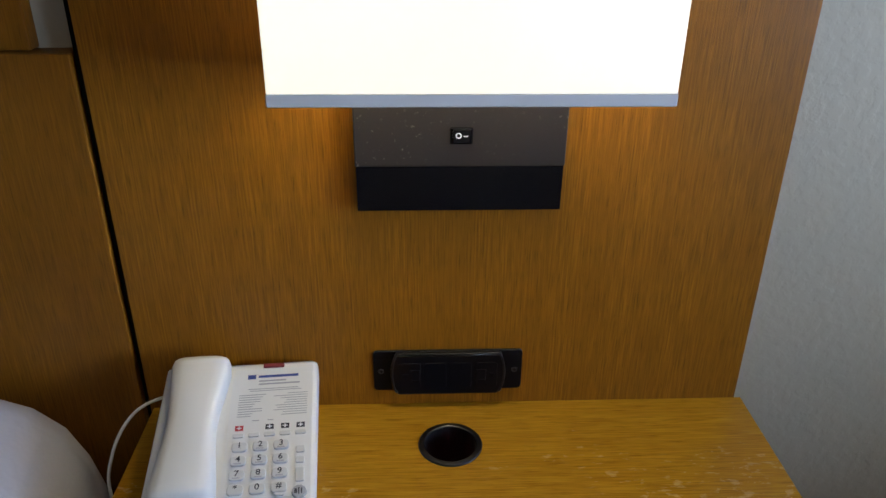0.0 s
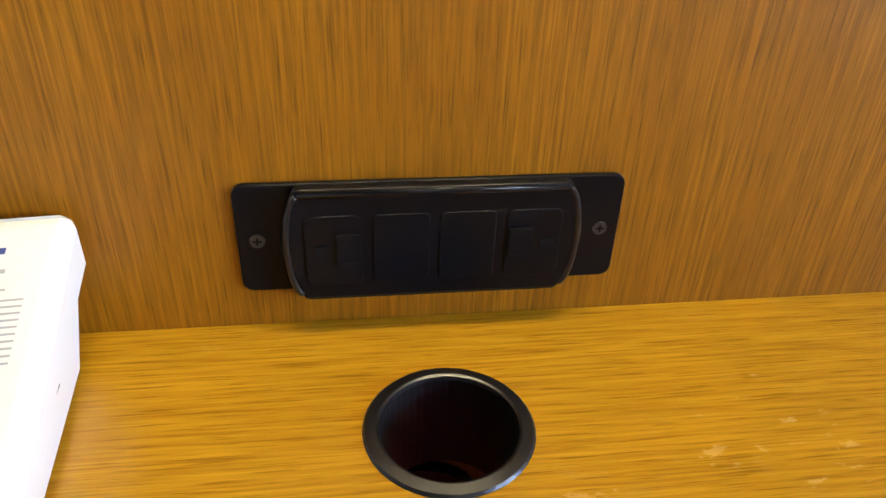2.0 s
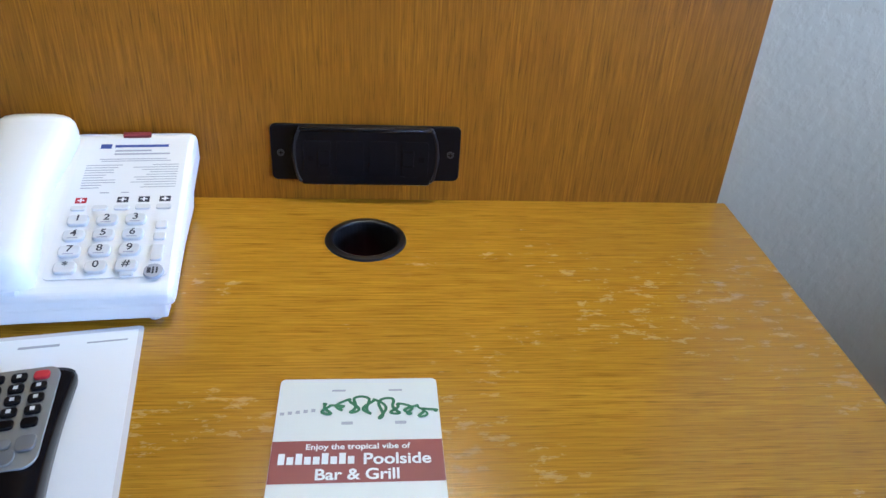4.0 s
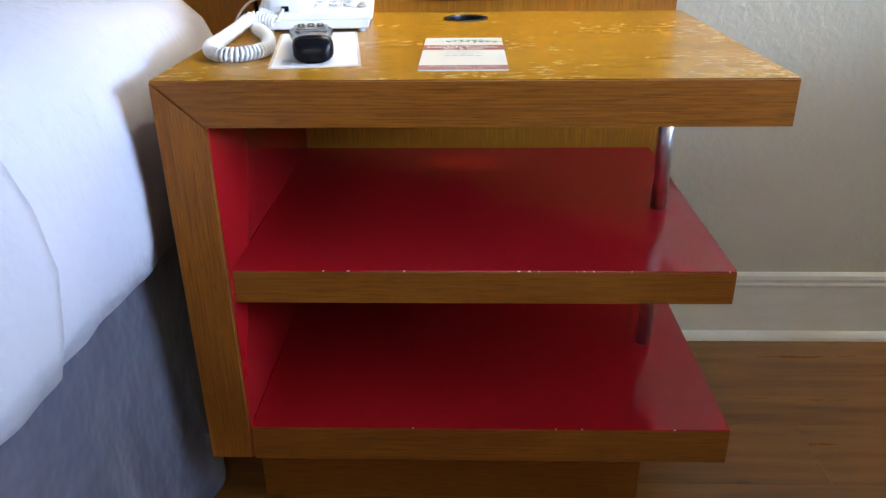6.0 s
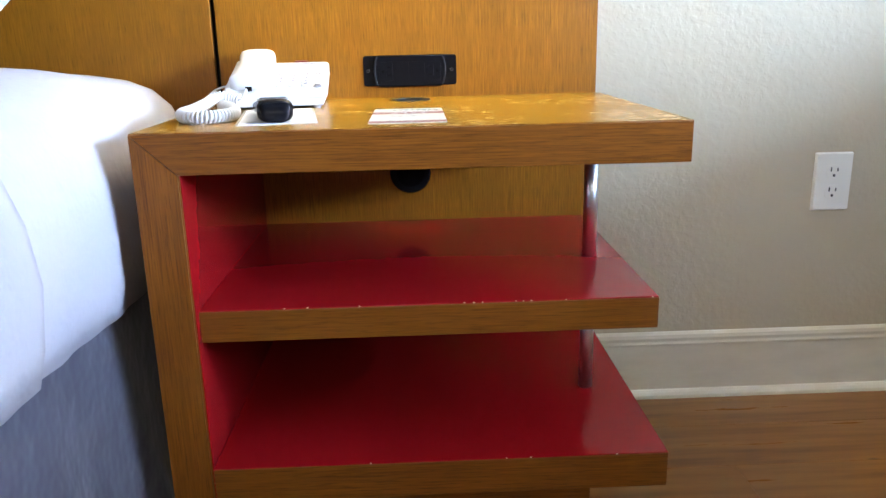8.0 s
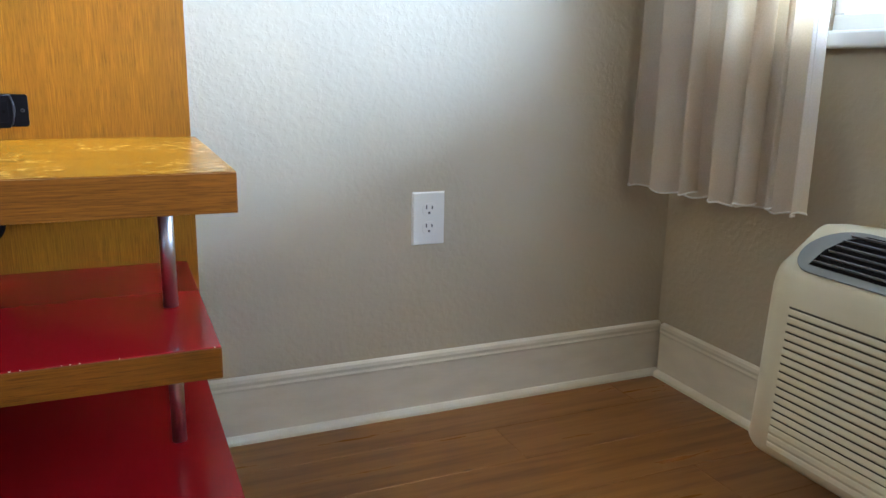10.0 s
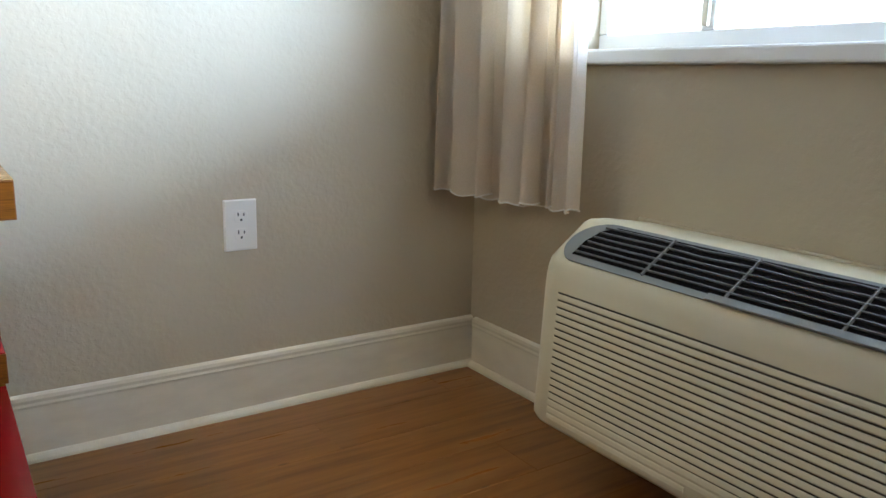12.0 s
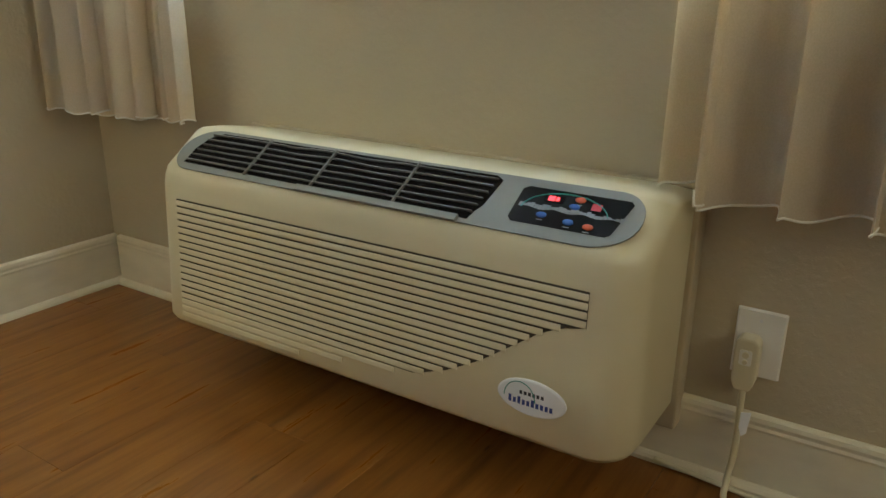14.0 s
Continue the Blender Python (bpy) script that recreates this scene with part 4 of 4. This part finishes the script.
GP, GN = 0.0158, 18
# dark sheet on the cabinet: shade between the louvers put into its colour
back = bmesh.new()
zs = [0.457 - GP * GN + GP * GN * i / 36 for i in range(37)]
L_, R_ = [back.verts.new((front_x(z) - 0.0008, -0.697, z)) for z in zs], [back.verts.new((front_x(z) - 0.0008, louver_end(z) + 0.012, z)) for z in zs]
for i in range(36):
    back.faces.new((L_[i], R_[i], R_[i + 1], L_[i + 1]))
grille = part("front_grille", back, M_SLOT, ac, "shade-coloured sheet behind beige louvers")
for k in range(GN):
    z = 0.457 - GP * (k + 0.62)
    x = front_x(z)
    e = louver_end(z)
    part("louver", prism([(x + 0.0005, z - 0.0058), (x - 0.0030, z - 0.0056), (x - 0.0036, z - 0.0036), (x - 0.0026, z + 0.0030), (x - 0.0014, z + 0.0056), (x + 0.0005, z + 0.0058)], 1, e + 0.013, -0.697), M_AC, grille)

# top grille on the slope: v runs along the wall, u up the slope, n out of it
SA = math.atan2(0.048, 0.064)
slope = Matrix(((0, math.cos(SA), -math.sin(SA), 1.788), (-1, 0, 0, -0.60), (0, math.sin(SA), math.cos(SA), 0.5245), (0, 0, 0, 1)))


def on_slope(name, bm, material, parent, label="", smooth=False):
    for v in bm.verts:
        v.co = slope @ v.co
    return part(name, bm, material, parent, label, smooth)


def stadium(v0, v1, u0, u1, r0, r1, k=8):
    """A long plate with differently rounded ends."""
    pts = []
    for cv, cu, r, a0 in ((v1 - r1, u0 + r1 * 0.75, r1, 270), (v1 - r1 * 0.6, u1 - r1 * 0.6, r1 * 0.6, 0), (v0 + r0, u1 - r0 * 0.75, r0, 90), (v0 + r0 * 0.6, u0 + r0 * 0.6, r0 * 0.6, 180)):
        for i in range(k + 1):
            a = radians(a0 + 90 * i / k)
            sy = 0.75 if r in (r0, r1) else 1.0
            pts.append((cv + r * math.cos(a), cu + r * sy * math.sin(a)))
    return pts


tg = on_slope("top_grille", prism(stadium(0.065, 1.155, 0.0, 0.122, 0.09, 0.085), 2, 0.0005, 0.0035, 0.001), M_ACGREY, ac, "grey plastic top grille frame")
# no recess here: a flat near-black slab paints the opening's shade
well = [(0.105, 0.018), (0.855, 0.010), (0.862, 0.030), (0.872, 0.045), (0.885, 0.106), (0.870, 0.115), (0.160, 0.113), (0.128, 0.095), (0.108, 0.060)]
on_slope("air_well_shade", prism(well, 2, 0.0037, 0.0042), M_DARK, tg, "near-black slab in place of the shaded air opening")
for k in range(6):
    u = 0.026 + 0.0158 * k
    v0, v1 = 0.108 + 0.0005 * (u * 1000 - 20) * 0.6, 0.858 + 0.22 * (u - 0.02)
    pts = [Vector((v0 + (v1 - v0) * i / 40, u + 0.0022 * math.sin(i * 0.5 + k) * (1 if 12 < i < 30 and k > 3 else 0.15), 0.0)) for i in range(41)]
    bm = bmesh.new()
    rg = [[bm.verts.new(p + Vector((0, du, dn))) for du, dn in ((-0.0009, 0.0042), (0.0009, 0.0042), (0.0009, 0.0092), (-0.0009, 0.0092))] for p in pts]
    for p, q in zip(rg, rg[1:]):
        for i in range(4):
            bm.faces.new((p[i], p[(i + 1) % 4], q[(i + 1) % 4], q[i]))
    bm.faces.new(rg[0])
    bm.faces.new(rg[-1][::-1])
    on_slope("vane", bm, M_VANE, tg)
for v in (0.30, 0.485, 0.69):
    on_slope("cross_bar", prism([(v, 0.012), (v + 0.003, 0.012), (v + 0.012, 0.113), (v + 0.009, 0.113)], 2, 0.0042, 0.0099), M_VANE, tg)
on_slope("front_lip", box(0.455, 0.838, -0.002, 0.013, 0.003, 0.0105, 0.0015), M_ACGREY, tg, "raised grey deflector lip")

cp = on_slope("control_panel", prism([(0.935, 0.024), (1.105, 0.024), (1.113, 0.030), (1.131, 0.096), (1.125, 0.103), (0.940, 0.103), (0.930, 0.096), (0.927, 0.032)], 2, 0.0036, 0.0048, 0.0004), M_BLACKGLOSS, ac, "glossy black control panel")
bm = bmesh.new()
for i in range(26):
    v = 0.936 + 0.0073 * i
    a, b = 0.058 + 0.002 * math.sin(i * 0.9), 0.067 - 0.002 * math.sin(i * 1.7) - (0.003 if i > 17 else 0)
    bm.faces.new([bm.verts.new(p) for p in ((v, a, 0.0050), (v + 0.0071, a, 0.0050), (v + 0.0071, b, 0.0050), (v, b, 0.0050))])
on_slope("printed_band", bm, M_SILVER, cp, "silver grey printed band")
arc = [Vector((1.02 + 0.078 * math.cos(radians(a)), 0.055 + 0.042 * math.sin(radians(a)), 0.0052)) for a in range(10, 186, 8)]
on_slope("teal_arc", tube(arc, 0.0012, 6), M_TEAL, cp, "thin teal arc")
on_slope("led_window", box(0.978, 1.012, 0.076, 0.090, 0.005, 0.0056), M_DARK, cp)
on_slope("led_digits", quads([(0.984, 0.996, 0.078, 0.088), (0.998, 1.004, 0.079, 0.087)], 0.0060), M_LED, cp, "lit red display digits")
on_slope("led_window", box(1.064, 1.081, 0.072, 0.086, 0.005, 0.0056), M_REDINK, cp)
for v, u, mt, lb in ((1.040, 0.089, M_REDB, "orange"), (1.035, 0.073, M_BLUEB, "blue"), (0.985, 0.046, M_BLUEB, "blue"), (1.036, 0.040, M_BLUEB, "blue"), (1.072, 0.037, M_REDB, "orange")):
    bt = lathe([(0.0095, 0.0048), (0.0095, 0.0062), (0.007, 0.0076), (0.003, 0.0082)], (0, 0, 0), 2, 20)
    for w in bt.verts:
        w.co = Vector((w.co.x + v, w.co.y * 0.62 + u, w.co.z))
    on_slope("button", bt, mt, cp, lb + " oval button", True)
    on_slope("button_caption", quads([(v - 0.006, v + 0.006, u - 0.0115, u - 0.0095)], 0.0051), M_SILVER, cp)

# oval badge with plain marks in place of the maker's name
bz, by = 0.243, -1.613
badge = lathe([(0.066, 0.0), (0.066, 0.003), (0.062, 0.0045)], (0, 0, 0), 0, 48)
bx = front_x(bz) - 0.0045
for v in badge.verts:
    v.co = Vector((front_x(bz) - 0.0003 - v.co.x, by + v.co.y, bz + v.co.z * 0.52))
badge = part("badge", badge, M_PAPER, ac, "oval white maker's badge")
bm = bmesh.new()
for i in range(10):
    y = by + 0.043 - 0.0088 * i
    h = 0.010 + 0.004 * (i in (0, 2, 5))
    bm.faces.new([bm.verts.new(p) for p in ((bx - 0.0004, y, bz - 0.016), (bx - 0.0004, y - 0.0058, bz - 0.016), (bx - 0.0004, y - 0.0058, bz - 0.016 + h), (bx - 0.0004, y, bz - 0.016 + h))])
part("badge_bars", bm, M_BLUEINK, badge, "blue wordmark bars")
bm = bmesh.new()
for i in range(6):
    y = by + 0.022 - 0.0082 * i
    bm.faces.new([bm.verts.new(p) for p in ((bx - 0.0004, y, bz + 0.004), (bx - 0.0004, y - 0.0056, bz + 0.004), (bx - 0.0004, y - 0.0056, bz + 0.011), (bx - 0.0004, y, bz + 0.011))])
part("badge_bars", bm, M_INK, badge, "dark wordmark bars")
part("badge_arc", tube([Vector((bx - 0.0006, by + 0.022 + 0.030 * math.cos(radians(a)), bz - 0.006 + 0.033 * math.sin(radians(a)))) for a in range(0, 181, 10)], 0.001, 6), M_TEAL, badge, "teal arc")
part("wall_sleeve", box(WX - 0.05, WX - 0.0005, AY1 - 0.012, AY0 + 0.01, 0.10, 0.565, 0.004), M_WALL, ac, "painted wall sleeve behind cabinet")
bead = [Vector((WX - 0.003, AY0 - 0.02 + (AY1 - AY0 + 0.02) * i / 60, 0.578 + 0.0008 * math.sin(i * 1.3) + 0.0006 * math.sin(i * 3.1))) for i in range(61)]
part("caulk_bead", tube(bead, 0.006, 8), M_WALL, ac, "uneven beige caulk bead", True)


# ---- bed ----
bed = thing("bed", (-1.1, -1.05, 0), "made hotel bed with white cover and grey skirt", "bed")


def bed_part(name, bm, material, label="", smooth=True):
    ob = part(name, bm, material, bed, label, smooth)
    ob.matrix_parent_inverse = bed.matrix_world.inverted()
    return ob


def soft_slab(x_r, x_l, y_a, y_b, z0, z1, puff, fold, seed):
    """A padded cover: rounded shoulder on the near side, hanging side with shallow vertical folds, uneven hem."""
    bm = bmesh.new()
    prof = [(-0.004, 0.0), (0.004, 0.12), (0.006, 0.3), (0.002, 0.5), (-0.008, 0.66), (-0.030, 0.79), (-0.066, 0.875), (-0.115, 0.932), (-0.19, 0.974), (-0.31, 0.996), (-0.55, 1.0)]
    n = 90
    rows = []
    for i in range(n + 1):
        y = y_a + (y_b - y_a) * i / n
        row = []
        for dx, f in prof:
            w = fold * (1 - f) * (math.sin(31 * y + seed) + 0.6 * math.sin(67 * y + 2 * seed) + 0.5 * math.sin(13 * y))
            z = z0 + (z1 - z0) * f + (0.012 * math.sin(5.3 * y + seed) * (1 - f) if f < 0.2 else 0)
            q = noise.noise(Vector((dx * 6 + seed, y * 5, f * 3)))
            row.append(bm.verts.new((x_r + dx + w + puff * q, y, z + 0.006 * q)))
        row.append(bm.verts.new((x_l, y, z1 - 0.003)))
        row.append(bm.verts.new((x_l, y, z0)))
        rows.append(row)
    for p, q in zip(rows, rows[1:]):
        for i in range(len(p)):
            bm.faces.new((p[i], p[(i + 1) % len(p)], q[(i + 1) % len(p)], q[i]))
    bm.faces.new(rows[0])
    bm.faces.new(rows[-1][::-1])
    return bm


under = soft_slab(-0.044, -2.1, -0.035, -2.02, 0.472, 0.828, 0.004, 0.0025, 1.0)
for v in under.verts:
    if v.co.x > -1:
        head = max(0.0, 1 + (v.co.y + 0.035) / 0.40)          # drawn in and lower towards the headboard
        v.co.x -= 0.028 * head
        v.co.z -= 0.026 * head * (v.co.z > 0.6)
bed_part("mattress_sheet", under, M_LINEN, "white tucked sheet")
cover = soft_slab(-0.036, -2.11, -0.83, -2.05, 0.486, 0.832, 0.006, 0.004, 3.3)
for v in cover.verts:
    if v.co.y > -1.0:
        t = max(0.0, 1 - abs(v.co.z - 0.60) / 0.22)
        v.co.y += (0.05 * t - 0.03) * min(1, (v.co.y + 1.0) / 0.15)
bed_part("cover", cover, M_LINEN2, "white bed cover with folded edge")


def skirt():
    bm = bmesh.new()
    n = 160
    rows = []
    for j in range(7):
        f = j / 6
        row = []
        for i in range(n + 1):
            s = i / n
            y = -0.05 - 1.95 * s
            w = 0.012 * (1 - f) * (math.sin(23 * y + 2 * f) + 0.25 * math.sin(51 * y + 1 + 3 * f)) + 0.014 * (1 - f) ** 2 * math.sin(9 * y)
            row.append(bm.verts.new((-0.075 + 0.02 * (1 - f) + w, y, 0.012 + 0.475 * f)))
        rows.append(row)
    for p, q in zip(rows, rows[1:]):
        for i in range(n):
            bm.faces.new((p[i], p[i + 1], q[i + 1], q[i]))
    return bm


bed_part("skirt", skirt(), M_SKIRT, "grey-blue fabric bed skirt")
bed_part("base", box(-2.05, -0.10, -2.0, -0.04, 0.0, 0.470), M_DARK, "dark bed base", False)


def pillow(w, d, h):
    bm = bmesh.new()
    bmesh.ops.create_grid(bm, x_segments=28, y_segments=20, size=0.5)
    for v in bm.verts:
        a, b = v.co.x * 2, v.co.y * 2
        edge = max(0.0, (1 - a ** 4)) * max(0.0, (1 - b ** 4))
        pin = 1 - 0.06 * (a * b) ** 2
        q = noise.noise(Vector((a * 2, b * 2, 4)))
        v.co = Vector((a * w / 2 * pin, b * d / 2 * pin, h * edge ** 0.5 * (0.92 + 0.12 * q)))
    ret = bmesh.ops.extrude_face_region(bm, geom=bm.faces[:])
    for g in ret["geom"]:
        if isinstance(g, bmesh.types.BMVert):
            g.co.z *= -0.35
    return bm


pw = thing("pillow", (-0.64, -0.24, 0.93), "plump white pillow leaning at the headboard", "pillow")
ob = part("pillow_case", pillow(0.70, 0.46, 0.085), M_LINEN, pw, "", True)
ob.matrix_basis = pose(0, 0, 0, 28, 0, 0)

# ---- floor planks ----
PL, PWD = 1.22, 0.165
meshes = {}
row = 0
y = WY
while y > Y0:
    off = (row * 0.437) % PL
    x = X0 - off
    while x < WX:
        a, b = max(x, X0), min(x + PL, WX)
        c = max(y - PWD, Y0)
        if b - a > 0.02 and y - c > 0.01:
            key = (round(b - a, 4), round(y - c, 4))
            if key not in meshes:
                bm = box(0.0003, key[0] - 0.0003, -key[1] + 0.0003, -0.0003, -0.0119, 0.0)
                bmesh.ops.bevel(bm, geom=[e for e in bm.edges if all(v.co.z > -0.001 for v in e.verts)], offset=0.0005, segments=1, affect='EDGES')
                me = bpy.data.meshes.new("plank")
                bm.to_mesh(me)
                bm.free()
                me.materials.append(M_FLOOR)
                meshes[key] = me
            pk = new("plank", meshes[key])
            pk.location = (a, y, 0)
            pk.parent = floor
        x += PL
    y -= PWD
    row += 1
